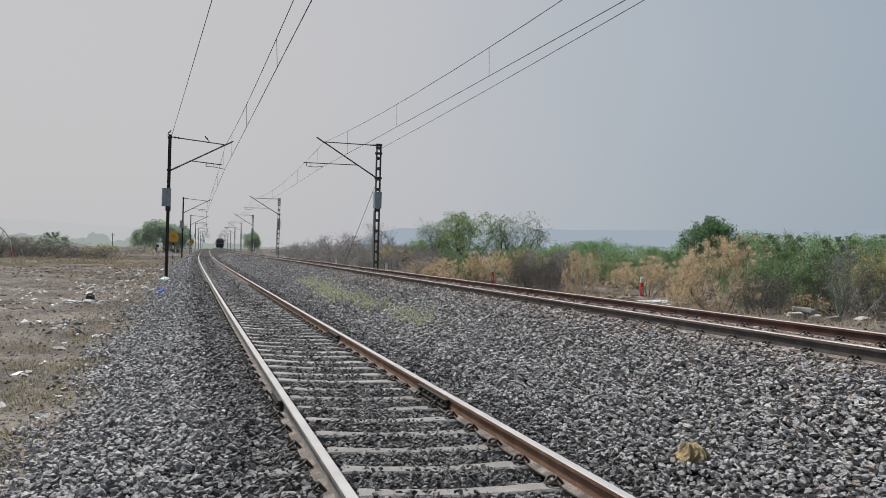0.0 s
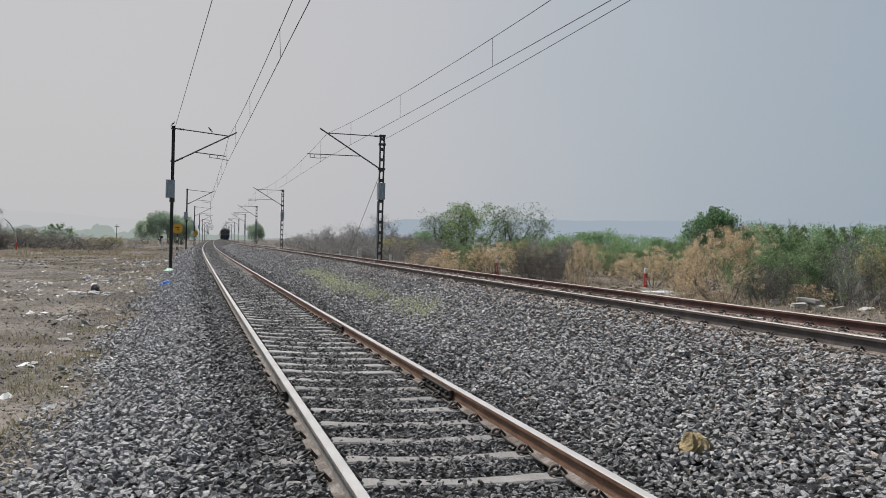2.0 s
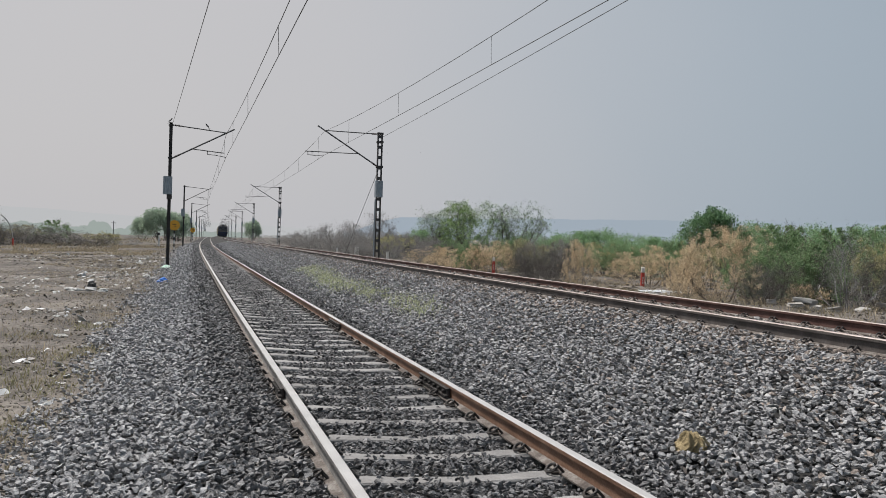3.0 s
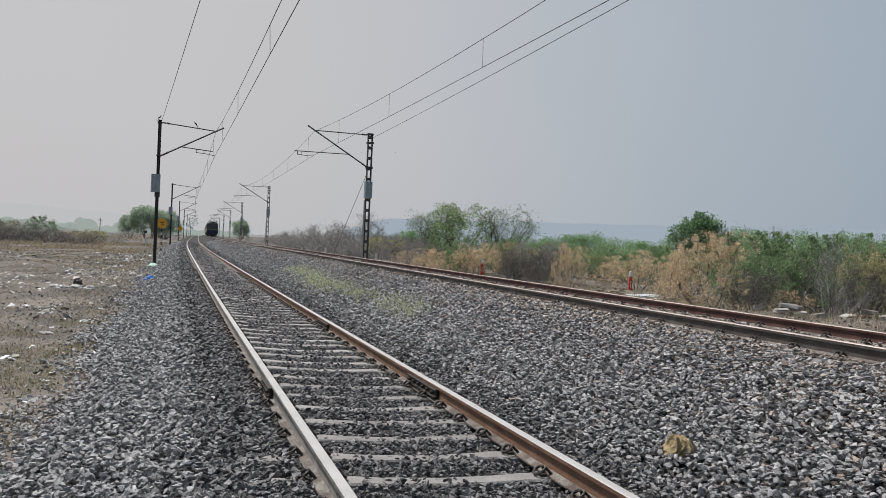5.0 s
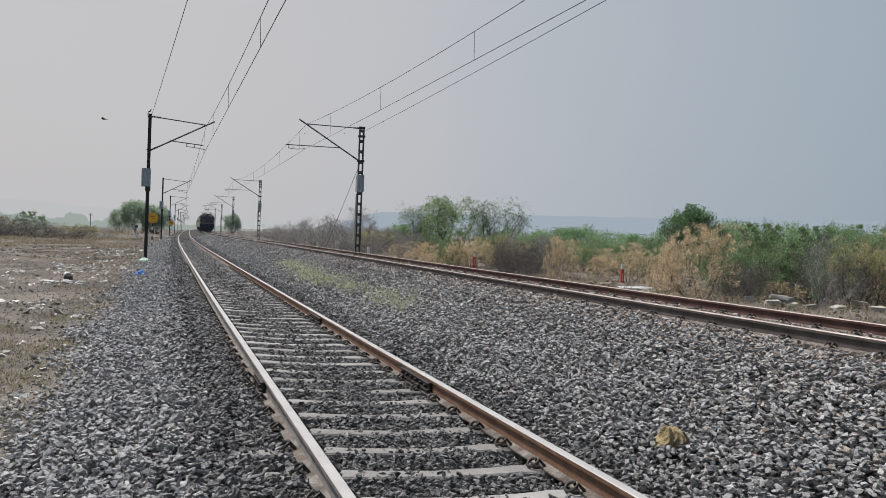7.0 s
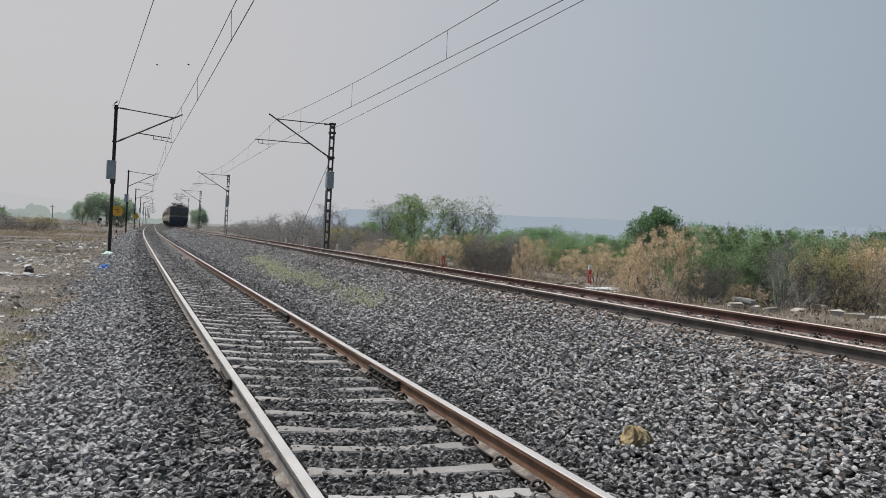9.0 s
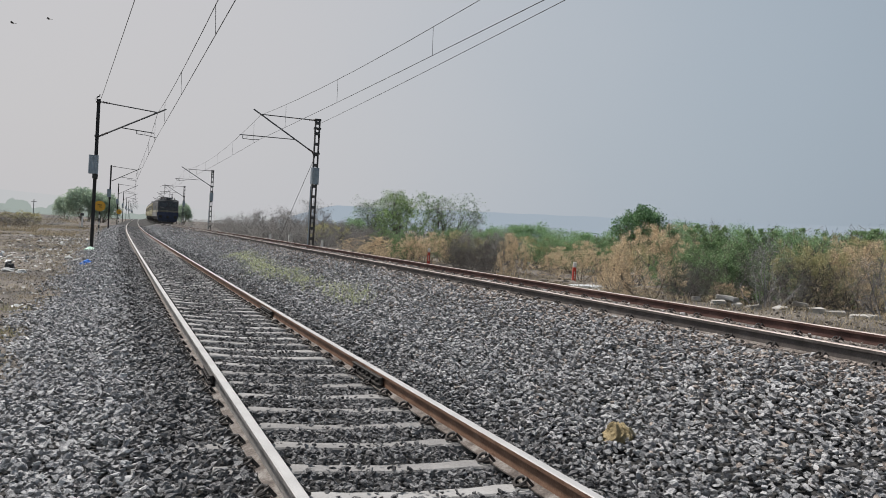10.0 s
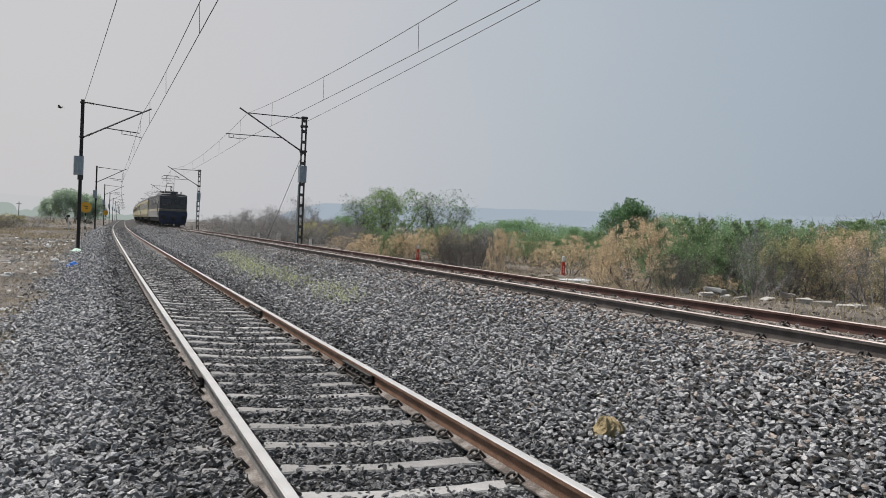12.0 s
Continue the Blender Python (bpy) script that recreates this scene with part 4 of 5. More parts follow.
FAR_GREEN = [(-3.3, 73.9, 6.1, 2.6), (-0.8, 76.0, 6.9, 2.8), (9.2, 69.4, 7.4, 2.7), (11.8, 73.1, 7.8, 3.1), (14.6, 74.6, 8.6, 3.6), (16.6, 72.1, 8.3, 3.2), (18.1, 67.6, 7.9, 2.8), (19.8, 65.1, 7.7, 2.7), (20.7, 60.6, 6.7, 2.8), (6.6, 59.6, 4.5, 2.0), (8.6, 55.3, 5.0, 2.0), (10.6, 53.0, 4.9, 2.0), (12.4, 50.5, 4.7, 1.9), (13.9, 48.0, 4.5, 1.9), (18.8, 48.5, 5.9, 3.1), (22.5, 50.2, 7.0, 3.4), (25.2, 48.9, 7.0, 3.4), (26.2, 44.9, 7.0, 3.3), (28.4, 43.6, 7.0, 3.4), (29.4, 40.5, 6.8, 3.4), (30.2, 37.4, 6.5, 3.4)]


def build_plants():
    G1 = "shrubs of the thicket"
    dry = [plant("dry_shrub", 1 + i, "tan dry thorn shrub with withered leaves beside the track", "shrub", G1, M_TWIG, M_TAN, 16, 0.3, 2, 0.8, 0.018, 15000, 0.055, 0.025, 0.36, 0.2) for i in range(2)]
    green = [plant("green_shrub", 11 + i, "dusty green feathery thorn shrub in the thicket", "shrub", G1, M_TWIG, M_GREEN, 13, 0.4, 2, 0.8, 0.022, 12500, 0.048, 0.036, 0.34, 0.5) for i in range(2)]
    olive = [plant("olive_shrub", 21 + i, "half dry olive thorn shrub with thin twigs", "shrub", G1, M_DARKTWIG, M_OLIVE, 9, 0.5, 2, 0.7, 0.030, 8500, 0.055, 0.032, 0.38, 0.3) for i in range(2)]
    bare = [plant("bare_shrub", 31 + i, "leafless grey-brown thorn shrub of tangled twigs", "shrub", G1, M_GREYTWIG, M_GREYLEAF, 11, 0.35, 2, 0.8, 0.024, 2400, 0.12, 0.024, 0.4, 0.2) for i in range(2)]
    barefar = [plant("bare_shrub", 33 + i, "grey-brown thorn shrub with withered leaves", "shrub", G1, M_GREYTWIG, M_GREYLEAF, 11, 0.35, 2, 0.8, 0.024, 6000, 0.085, 0.027, 0.4, 0.2) for i in range(2)]
    dead = [plant("dead_brush", 35 + i, "dense dark dead thorn brush, dark enough to double as thicket shade", "shrub", G1, M_DARKTWIG, M_DARKLEAF, 14, 0.3, 2, 0.85, 0.016, 7000, 0.10, 0.026, 0.35, 0.2) for i in range(2)]
    baretree = [plant("bare_tree", 41 + i, "bare grey thorn tree with fine spreading twigs", "tree", "bare trees", M_GREYTWIG, M_GREYLEAF, 5, 0.7, 3, 0.6, 0.06, 2600, 0.15, 0.04, 0.4, 0.0, 4.2, 4.0, "crown", "trunk", 4, (0.55, 0.45)) for i in range(2)]
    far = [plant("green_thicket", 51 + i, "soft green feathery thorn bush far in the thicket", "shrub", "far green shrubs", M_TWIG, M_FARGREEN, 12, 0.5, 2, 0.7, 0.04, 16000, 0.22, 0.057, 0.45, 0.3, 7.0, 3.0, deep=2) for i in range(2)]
    place(dry, DRY_SHRUBS, 1)
    place(green, GREEN_SHRUBS, 2)
    place(olive, OLIVE_SHRUBS, 3)
    place(bare, [r for r in BARE_SHRUBS if r[1] < 30], 4)
    place(barefar, [r for r in BARE_SHRUBS if r[1] >= 30], 24)
    place(dead, BRUSH_AND_SHADE, 14)
    place(dead, [(-49.6, 82.3, 6.8, 2.3), (-46.2, 83.0, 6.3, 2.6), (-42.2, 83.0, 5.4, 1.8), (-53.7, 84.3, 6.8, 2.2), (-39.2, 83.6, 4.9, 1.5)], 15)
    place(baretree, BARE_TREES, 5)
    place(far, FAR_GREEN, 6)
    place(bare, [(-47.1, 86.0, 7.1, 2.2), (-42.4, 85.1, 6.1, 2.2), (-52.4, 87.0, 6.1, 2.3), (-38.1, 89.8, 5.4, 1.6), (-44.9, 84.0, 5.4, 1.6), (-49.6, 85.1, 6.3, 1.9)], 7)
    place(olive, [(-40.8, 89.1, 4.9, 2.0), (-50.3, 89.8, 6.0, 2.2)], 17)
    place(green, [(-47.1, 90.4, 4.8, 3.0)], 8)
    dark = plant("dark_tree", 64, "round dark green leafy tree above the thicket", "tree", "", M_TWIG, M_DARK, 4, 0.6, 3, 0.8, 0.08, 9000, 0.13, 0.065, 0.6, 0.2, 3.8, 4.0, "crown", "trunk", 3, (0.62, 0.38))
    place([dark], [(14.9, 42.4, 3.2, 4.15), (16.3, 43.2, 2.3, 3.0)], 19)
    young = plant("thorn_tree", 71, "thorn tree with sparse fresh green leaves", "tree", "thorn trees", M_DARKTWIG, M_LIGHT, 7, 0.30, 3, 0.75, 0.060, 7500, 0.12, 0.052, 0.5, 0.2, 4.9, 4.3, "crown", "trunk", 4, (0.50, 0.50))
    half = plant("thorn_tree", 73, "half bare thorn tree with few small leaves", "tree", "thorn trees", M_DARKTWIG, M_GREEN, 6, 0.35, 3, 0.75, 0.055, 2600, 0.14, 0.048, 0.5, 0.2, 4.4, 4.6, "crown", "trunk", 4, (0.50, 0.50))
    place([young], [(1.7, 54.4, 5.6, 4.6)], 10)
    place([half], [(4.9, 54.2, 5.2, 4.8), (-0.4, 55.8, 4.2, 4.1)], 11)
    place(dead, [(-50.4, 82.0, 3.6, 5.2), (-52.6, 83.4, 4.4, 5.0), (-48.6, 81.0, 2.6, 3.4)], 16)
    hazy = plant("shade_tree", 81, "rounded green shade tree on the far field", "tree", "trees on the field", M_TWIG, M_HAZYLEAF, 5, 0.6, 3, 0.7, 0.16, 12000, 0.50, 0.18, 0.6, 0.2, 9.0, 7.4, "crown", "trunk", 2, (0.48, 0.52))
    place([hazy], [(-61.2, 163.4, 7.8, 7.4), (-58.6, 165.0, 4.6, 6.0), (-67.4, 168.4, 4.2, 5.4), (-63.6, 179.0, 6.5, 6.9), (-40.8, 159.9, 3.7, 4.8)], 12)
    for src in (*dry, *green, *olive, *bare, *barefar, *dead, *baretree, *far, dark, young, half, hazy):
        for o in (*src.children_recursive, src):
            bpy.data.objects.remove(o)


build_plants()


# ---- distance ----
def build_distance():
    """Far flat-topped hills and a far tree line, haze put into their glowing colours."""
    def band(name, label, colour, r, az, top, foot):
        n = len(az)
        x, y = r * np.sin(np.radians(az)), r * np.cos(np.radians(az))
        v = np.concatenate([np.stack([x, y, np.full(n, foot)], 1), np.stack([x, y, r * np.tan(np.radians(top))], 1)])
        i = np.arange(n - 1)
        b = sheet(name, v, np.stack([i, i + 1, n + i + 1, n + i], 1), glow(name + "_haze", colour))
        tagged(b, label, "hills" if "plateau" in name else "trees", kind="structure")
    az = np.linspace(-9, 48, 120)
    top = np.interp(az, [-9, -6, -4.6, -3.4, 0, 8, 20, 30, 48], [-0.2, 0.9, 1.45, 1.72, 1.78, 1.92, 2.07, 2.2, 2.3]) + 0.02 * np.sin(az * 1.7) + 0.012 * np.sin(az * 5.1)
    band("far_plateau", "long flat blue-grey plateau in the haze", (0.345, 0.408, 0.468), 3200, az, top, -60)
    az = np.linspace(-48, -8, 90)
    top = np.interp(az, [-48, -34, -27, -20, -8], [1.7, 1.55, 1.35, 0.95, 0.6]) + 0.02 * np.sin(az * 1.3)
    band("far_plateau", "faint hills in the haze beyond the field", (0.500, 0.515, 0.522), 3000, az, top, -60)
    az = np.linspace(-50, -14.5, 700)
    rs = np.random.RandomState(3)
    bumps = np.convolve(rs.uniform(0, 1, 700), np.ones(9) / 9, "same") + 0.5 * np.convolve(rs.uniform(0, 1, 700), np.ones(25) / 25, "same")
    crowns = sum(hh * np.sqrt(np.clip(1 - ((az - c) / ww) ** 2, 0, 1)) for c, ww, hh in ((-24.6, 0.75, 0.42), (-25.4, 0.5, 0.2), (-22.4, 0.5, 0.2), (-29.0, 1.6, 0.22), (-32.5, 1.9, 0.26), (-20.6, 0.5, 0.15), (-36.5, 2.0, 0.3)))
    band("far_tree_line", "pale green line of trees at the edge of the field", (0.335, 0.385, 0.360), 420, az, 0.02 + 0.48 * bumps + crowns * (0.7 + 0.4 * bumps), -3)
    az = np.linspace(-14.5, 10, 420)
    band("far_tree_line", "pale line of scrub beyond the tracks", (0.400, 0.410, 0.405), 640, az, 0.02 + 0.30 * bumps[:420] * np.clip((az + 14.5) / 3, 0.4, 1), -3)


build_distance()


# ---- the train ----
# Navy is lightened to carry some of the distance haze.
M_NAVY = mat("navy_locomotive_paint", [(0.3, (0.021, 0.027, 0.054)), (0.7, (0.045, 0.054, 0.093))], scale=2, rough=0.5, bump=0.05)
M_OLIVEPAINT = mat("dark_olive_locomotive_paint", [(0.3, (0.048, 0.049, 0.054)), (0.7, (0.092, 0.091, 0.094))], scale=2, rough=0.55, bump=0.05)
M_CREAM = mat("cream_stripe_paint", [(0.3, (0.30, 0.27, 0.20)), (0.7, (0.44, 0.40, 0.31))], scale=2, rough=0.55, bump=0.05)
# A darker cream than the side band's.
M_DULLCREAM = mat("dull_cream_paint", [(0.3, (0.12, 0.11, 0.09)), (0.7, (0.20, 0.18, 0.145))], scale=2, rough=0.6, bump=0.05)
M_GREYPAINT = mat("pale_grey_side_paint", [(0.3, (0.19, 0.185, 0.18)), (0.7, (0.28, 0.275, 0.265))], scale=2, rough=0.6, bump=0.05)
# Coach yellow is paled: distance haze is put into the paint colour.
M_YELLOW = mat("hazy_yellow_coach_paint", [(0.3, (0.331, 0.295, 0.180)), (0.7, (0.432, 0.389, 0.245))], scale=1.5, rough=0.6, bump=0.05)
M_ROOF = mat("sooty_roof_paint", [(0.3, (0.10, 0.10, 0.10)), (0.7, (0.19, 0.19, 0.19))], scale=2, rough=0.8, bump=0.1)
M_UNDER = mat("oily_running_gear", [(0.3, (0.018, 0.016, 0.015)), (0.7, (0.05, 0.045, 0.04))], scale=4, rough=0.7, bump=0.2)
M_GLASS = mat("dark_cab_glass", [(0.3, (0.010, 0.012, 0.014)), (0.7, (0.02, 0.022, 0.026))], rough=0.06, bump=0, spec=0.8)
M_WHEEL = mat("wheel_steel", [(0.3, (0.06, 0.05, 0.045)), (0.7, (0.14, 0.12, 0.10))], rough=0.5, metal=0.5, bump=0.1)


def loft(secs, cap=True):
    """Skin through rings of equal length."""
    bm = bmesh.new()
    rings = [[bm.verts.new(p) for p in sec] for sec in secs]
    for a, b in zip(rings, rings[1:]):
        for j in range(len(a)):
            bm.faces.new((a[j], a[(j + 1) % len(a)], b[(j + 1) % len(a)], b[j]))
    if cap:
        bm.faces.new(rings[0][::-1])
        bm.faces.new(rings[-1])
    bmesh.ops.recalc_face_normals(bm, faces=bm.faces)
    return bm


def bogie(parent, y, wheels, r):
    bm = bmesh.new()
    span = (wheels - 1) * 1.85
    for x in (-1.02, 1.02):
        box(bm, (x, y, 0.62), (0.16, span + 1.5, 0.34), bevel=0.03)
        for k in range(wheels):
            box(bm, (x * 1.04, y - span / 2 + k * 1.85, 0.5), (0.24, 0.34, 0.38), bevel=0.03)
            rod(bm, (x * 1.1, y - span / 2 + k * 1.85 + 0.45, 0.45), (x * 1.1, y - span / 2 + k * 1.85 + 0.45, 0.95), 0.1)
    box(bm, (0, y, 0.7), (2.0, 0.5, 0.3))
    b = part("bogie", bm, M_UNDER, parent, "black sprung bogie frame")
    for k in range(wheels):
        bm = bmesh.new()
        yy = y - span / 2 + k * 1.85
        for x in (-GAUGE / 2, GAUGE / 2):
            rod(bm, (x - 0.06, yy, r), (x + 0.06, yy, r), r, n=24)
            rod(bm, (x - 0.08 * np.sign(x), yy, r), (x - 0.05 * np.sign(x), yy, r), r + 0.03, n=24)
        rod(bm, (-GAUGE / 2, yy, r), (GAUGE / 2, yy, r), 0.08)
        part("wheelset", bm, M_WHEEL, b, "steel wheelset", smooth=False)


def build_locomotive():
    e = empty("electric_locomotive", Matrix(), "dark navy and olive electric locomotive with raised pantograph", "locomotive")
    L, W = 18.6, 1.40
    prof = lambda y, z0, z1, w: [(-w, y, z0), (w, y, z0), (w, y, z1), (-w, y, z1)]
    # lower navy band and upper sides; y = 0 is the front, the train runs towards +y
    part("lower_body", loft([prof(-L, 1.05, 1.76, W), prof(-0.5, 1.05, 1.76, W), prof(-0.12, 1.08, 1.76, W - 0.06)]), M_GREYPAINT, e, "pale grey lower side panels")
    part("waist_band", loft([prof(-L, 1.762, 2.02, W + 0.012), prof(-0.5, 1.762, 2.02, W + 0.012), prof(-0.06, 1.762, 2.02, W - 0.05)]), M_CREAM, e, "cream waist band")
    part("upper_body", loft([prof(-L, 2.022, 3.55, W), prof(-0.55, 2.022, 3.55, W), prof(-0.14, 2.022, 3.5, W - 0.07)]), M_OLIVEPAINT, e, "dark olive upper body")
    top = lambda y, w, h: [(-w, y, 3.50), (-w * 0.96, y, 3.64 * h), (-w * 0.80, y, 3.74 * h), (0, y, 3.82 * h), (w * 0.80, y, 3.74 * h), (w * 0.96, y, 3.64 * h), (w, y, 3.50)]
    part("roof", loft([top(-L, W, 1.0), top(-0.7, W, 1.0), top(-0.2, W - 0.06, 0.985)]), M_ROOF, e, "sooty arched roof")
    nose = [[(-1.40, y, 1.76), (-1.44, y, 1.40), (-1.30, y, 0.50), (-1.10, y, 0.28), (1.10, y, 0.28), (1.30, y, 0.50), (1.44, y, 1.40), (1.40, y, 1.76)] for y in (-0.6, 0.02)]
    part("nose", loft(nose), M_NAVY, e, "navy lower front with slanted skirt")
    bm = bmesh.new()
    box(bm, (0, -0.06, 1.89), (2.74, 0.12, 0.22), bevel=0.02)
    part("front_stripe", bm, M_DULLCREAM, e, "dull cream stripe across the front")
    bm = bmesh.new()
    box(bm, (0, -0.10, 2.76), (2.68, 0.10, 1.46), bevel=0.04)
    part("cab_front", bm, M_OLIVEPAINT, e)
    for x in (-0.68, 0.68):
        bm = bmesh.new()
        box(bm, (x, -0.045, 2.84), (1.02, 0.03, 0.62), bevel=0.01)
        w = part("windscreen", bm, M_GLASS, e, "dark cab windscreen")
        bm = bmesh.new()
        for dx, dz, sx, sz in ((0, 0.34, 1.14, 0.06), (0, -0.34, 1.14, 0.06), (-0.54, 0, 0.06, 0.66), (0.54, 0, 0.06, 0.66)):
            box(bm, (x + dx, -0.03, 2.84 + dz), (sx, 0.05, sz))
        part("frame", bm, M_OLIVEPAINT, w)
        bm = bmesh.new()
        rod(bm, (x, -0.02, 2.58), (x + 0.22, -0.02, 3.01), 0.012)
        part("wiper", bm, M_CLIP, w)
        bm = bmesh.new()
        rod(bm, (x * 1.6, 0.0, 0.86), (x * 1.6, 0.06, 0.86), 0.07, n=14)
        part("marker_lamp", bm, M_DULLCREAM, e, "round dull cream marker lamp")
        bm = bmesh.new()
        rod(bm, (x * 1.45, 0.0, 1.06), (x * 1.45, 0.50, 1.06), 0.10, n=14)
        rod(bm, (x * 1.45, 0.50, 1.06), (x * 1.45, 0.56, 1.06), 0.24, n=20)
        part("buffer", bm, M_UNDER, e, "black round buffer")
    bm = bmesh.new()
    box(bm, (0.80, -0.03, 2.46), (0.50, 0.05, 0.11))
    part("number_panel", bm, M_GREYPAINT, e, "small pale panel below the windscreen")
    bm = bmesh.new()
    box(bm, (0, -0.16, 3.84), (0.60, 0.34, 0.30), bevel=0.03)
    hl = part("headlight_box", bm, M_OLIVEPAINT, e)
    for x in (-0.13, 0.13):
        bm = bmesh.new()
        rod(bm, (x, -0.01, 3.84), (x, 0.02, 3.84), 0.09, n=16)
        part("headlight", bm, M_GLASS, hl, "unlit dark glass headlight")
    bm = bmesh.new()
    box(bm, (0, 0.12, 1.02), (0.34, 0.5, 0.34), bevel=0.05)
    part("coupler", bm, M_UNDER, e, "black centre coupler")
    bm = bmesh.new()
    for i in range(9):
        x = -1.2 + 0.3 * i
        box(bm, (x, 0.10, 0.34), (0.07, 0.06, 0.42))
    box(bm, (0, 0.10, 0.16), (2.6, 0.10, 0.08))
    part("cowcatcher", bm, M_UNDER, e, "barred cowcatcher above the rails")
    bm = bmesh.new()
    box(bm, (0, -L / 2, 0.82), (2.5, L - 1.6, 0.46), bevel=0.03)
    part("underframe", bm, M_UNDER, e)
    for y in (-4.2, -L + 4.2):
        bogie(e, y, 3, 0.546)
    for sx in (-1, 1):
        for i in range(5):
            bm = bmesh.new()
            box(bm, (sx * (W + 0.012), -4.2 - i * 2.5, 2.95), (0.03, 1.35, 0.70), bevel=0.01)
            for j in range(5):
                box(bm, (sx * (W + 0.03), -4.2 - i * 2.5, 2.70 + j * 0.125), (0.02, 1.25, 0.05))
            part("louvre", bm, M_GREYPAINT, e, "pale ribbed side grille")
        bm = bmesh.new()
        box(bm, (sx * (W + 0.006), -0.95, 2.95), (0.03, 0.62, 0.6), bevel=0.01)
        part("cab_window", bm, M_GLASS, e, "dark side window of the cab")
        bm = bmesh.new()
        box(bm, (sx * (W + 0.010), -1.85, 2.35), (0.03, 0.66, 2.1), bevel=0.01)
        d = part("cab_door", bm, M_GREYPAINT, e, "pale cab door")
        bm = bmesh.new()
        for y in (-1.45, -2.25):
            rod(bm, (sx * (W + 0.05), y, 1.2), (sx * (W + 0.05), y, 2.6), 0.018)
        part("handrail", bm, M_CREAM, d)
    # roof gear
    for y, sx, sy, h in ((-3.0, 1.3, 1.4, 0.30), (-6.2, 1.7, 2.2, 0.34), (-9.5, 1.5, 1.8, 0.26), (-12.6, 1.6, 2.0, 0.32)):
        bm = bmesh.new()
        box(bm, (0, y, 3.78 + h / 2), (sx, sy, h), bevel=0.06)
        part("roof_equipment", bm, M_ROOF, e)
    for x, y in ((-0.9, -2.0), (0.9, -2.0), (0.5, -4.6), (-0.5, -4.6), (0.7, -1.0)):
        bm = bmesh.new()
        for k in range(4):
            rod(bm, (x, y, 3.70 + 0.09 * k), (x, y, 3.77 + 0.09 * k), 0.10, 0.07, n=12)
        part("roof_insulator", bm, M_PORC, e, "brown ribbed roof insulator")

    def pantograph(y, up):
        bm = bmesh.new()
        box(bm, (0, y, 3.64), (1.2, 1.5, 0.26), bevel=0.02)
        p = part("pantograph", bm, M_UNDER, e, "raised pantograph" if up else "folded pantograph")
        zt = CONTACT - 0.02 if up else 4.15
        knee = (3.8 + zt) / 2 if up else 4.0
        bm = bmesh.new()
        for x in (-0.45, 0.45):
            rod(bm, (x, y - 0.6, 3.75), (x * 0.8, y + 0.55, knee), 0.03)
            rod(bm, (x * 0.8, y + 0.55, knee), (x * 0.9, y - 0.1, zt - 0.05), 0.022)
        rod(bm, (-0.4, y + 0.55, knee), (0.4, y + 0.55, knee), 0.025)
        rod(bm, (-0.36, y + 0.55, knee), (0.40, y - 0.1, zt - 0.05), 0.014)
        part("arm", bm, M_TUBE, p)
        bm = bmesh.new()
        for dy in (-0.18, 0.12):
            pipe(bm, [(-0.95, y + dy, zt - 0.22), (-0.68, y + dy, zt - 0.02), (0.68, y + dy, zt - 0.02), (0.95, y + dy, zt - 0.22)], 0.026)
        part("contact_shoe", bm, M_UNDER, p)
    for o in e.children_recursive:
        o.data.transform(Matrix.Diagonal((1, 1, 0.93, 1)))
    pantograph(-14.5, False)
    pantograph(-5.0, True)
    return e


def build_coach():
    e = empty("passenger_coach", Matrix(), "hazy pale yellow passenger coach with a row of windows", "coach", "coaches of the train")
    L, W = 22.3, 1.46
    prof = lambda y: [(-W * 0.94, y, 1.05), (-W, y, 1.4), (-W, y, 3.35), (W, y, 3.35), (W, y, 1.4), (W * 0.94, y, 1.05)]
    part("body", loft([prof(-L), prof(0)]), M_YELLOW, e)
    top = lambda y: [(-W, y, 3.352), (-W * 0.97, y, 3.62), (-W * 0.7, y, 3.88), (0, y, 3.98), (W * 0.7, y, 3.88), (W * 0.97, y, 3.62), (W, y, 3.352)]
    part("roof", loft([top(-L), top(0)]), M_ROOF, e, "grey arched roof")
    for sx in (-1, 1):
        for i in range(11):
            y = -2.9 - i * 1.65
            bm = bmesh.new()
            box(bm, (sx * (W + 0.004), y, 2.62), (0.04, 1.0, 0.72), bevel=0.01)
            w = part("window", bm, M_GLASS, e, "dark coach window")
            bm = bmesh.new()
            for dz in (-0.39, 0.39):
                box(bm, (sx * (W + 0.012), y, 2.62 + dz), (0.04, 1.12, 0.06))
            for dy in (-0.53, 0.53):
                box(bm, (sx * (W + 0.012), y + dy, 2.62), (0.04, 0.06, 0.72))
            part("frame", bm, M_CREAM, w)
        for y in (-1.1, -L + 1.1):
            bm = bmesh.new()
            box(bm, (sx * (W + 0.006), y, 2.25), (0.04, 0.8, 2.0), bevel=0.01)
            part("door", bm, M_CREAM, e, "pale coach door")
    bm = bmesh.new()
    box(bm, (0, -L / 2, 0.86), (2.3, L - 6, 0.4), bevel=0.04)
    part("underframe", bm, M_UNDER, e)
    for y in (0.18, -L - 0.18):
        bm = bmesh.new()
        box(bm, (0, y, 2.2), (1.3, 0.36, 2.2), bevel=0.04)
        part("gangway", bm, M_UNDER, e, "black rubber gangway")
    for y in (-3.7, -L + 3.7):
        bogie(e, y, 2, 0.457)
    for o in e.children_recursive:
        o.data.transform(Matrix.Diagonal((1, 1, 0.93, 1)))
    return e


LOCO = build_locomotive()
COACHES = [build_coach()]
COACHES += [copy_thing(COACHES[0], Matrix()) for _ in range(4)]


def front_station(t):
    return 310.0 - 23.5 * t + 0.38 * t * t


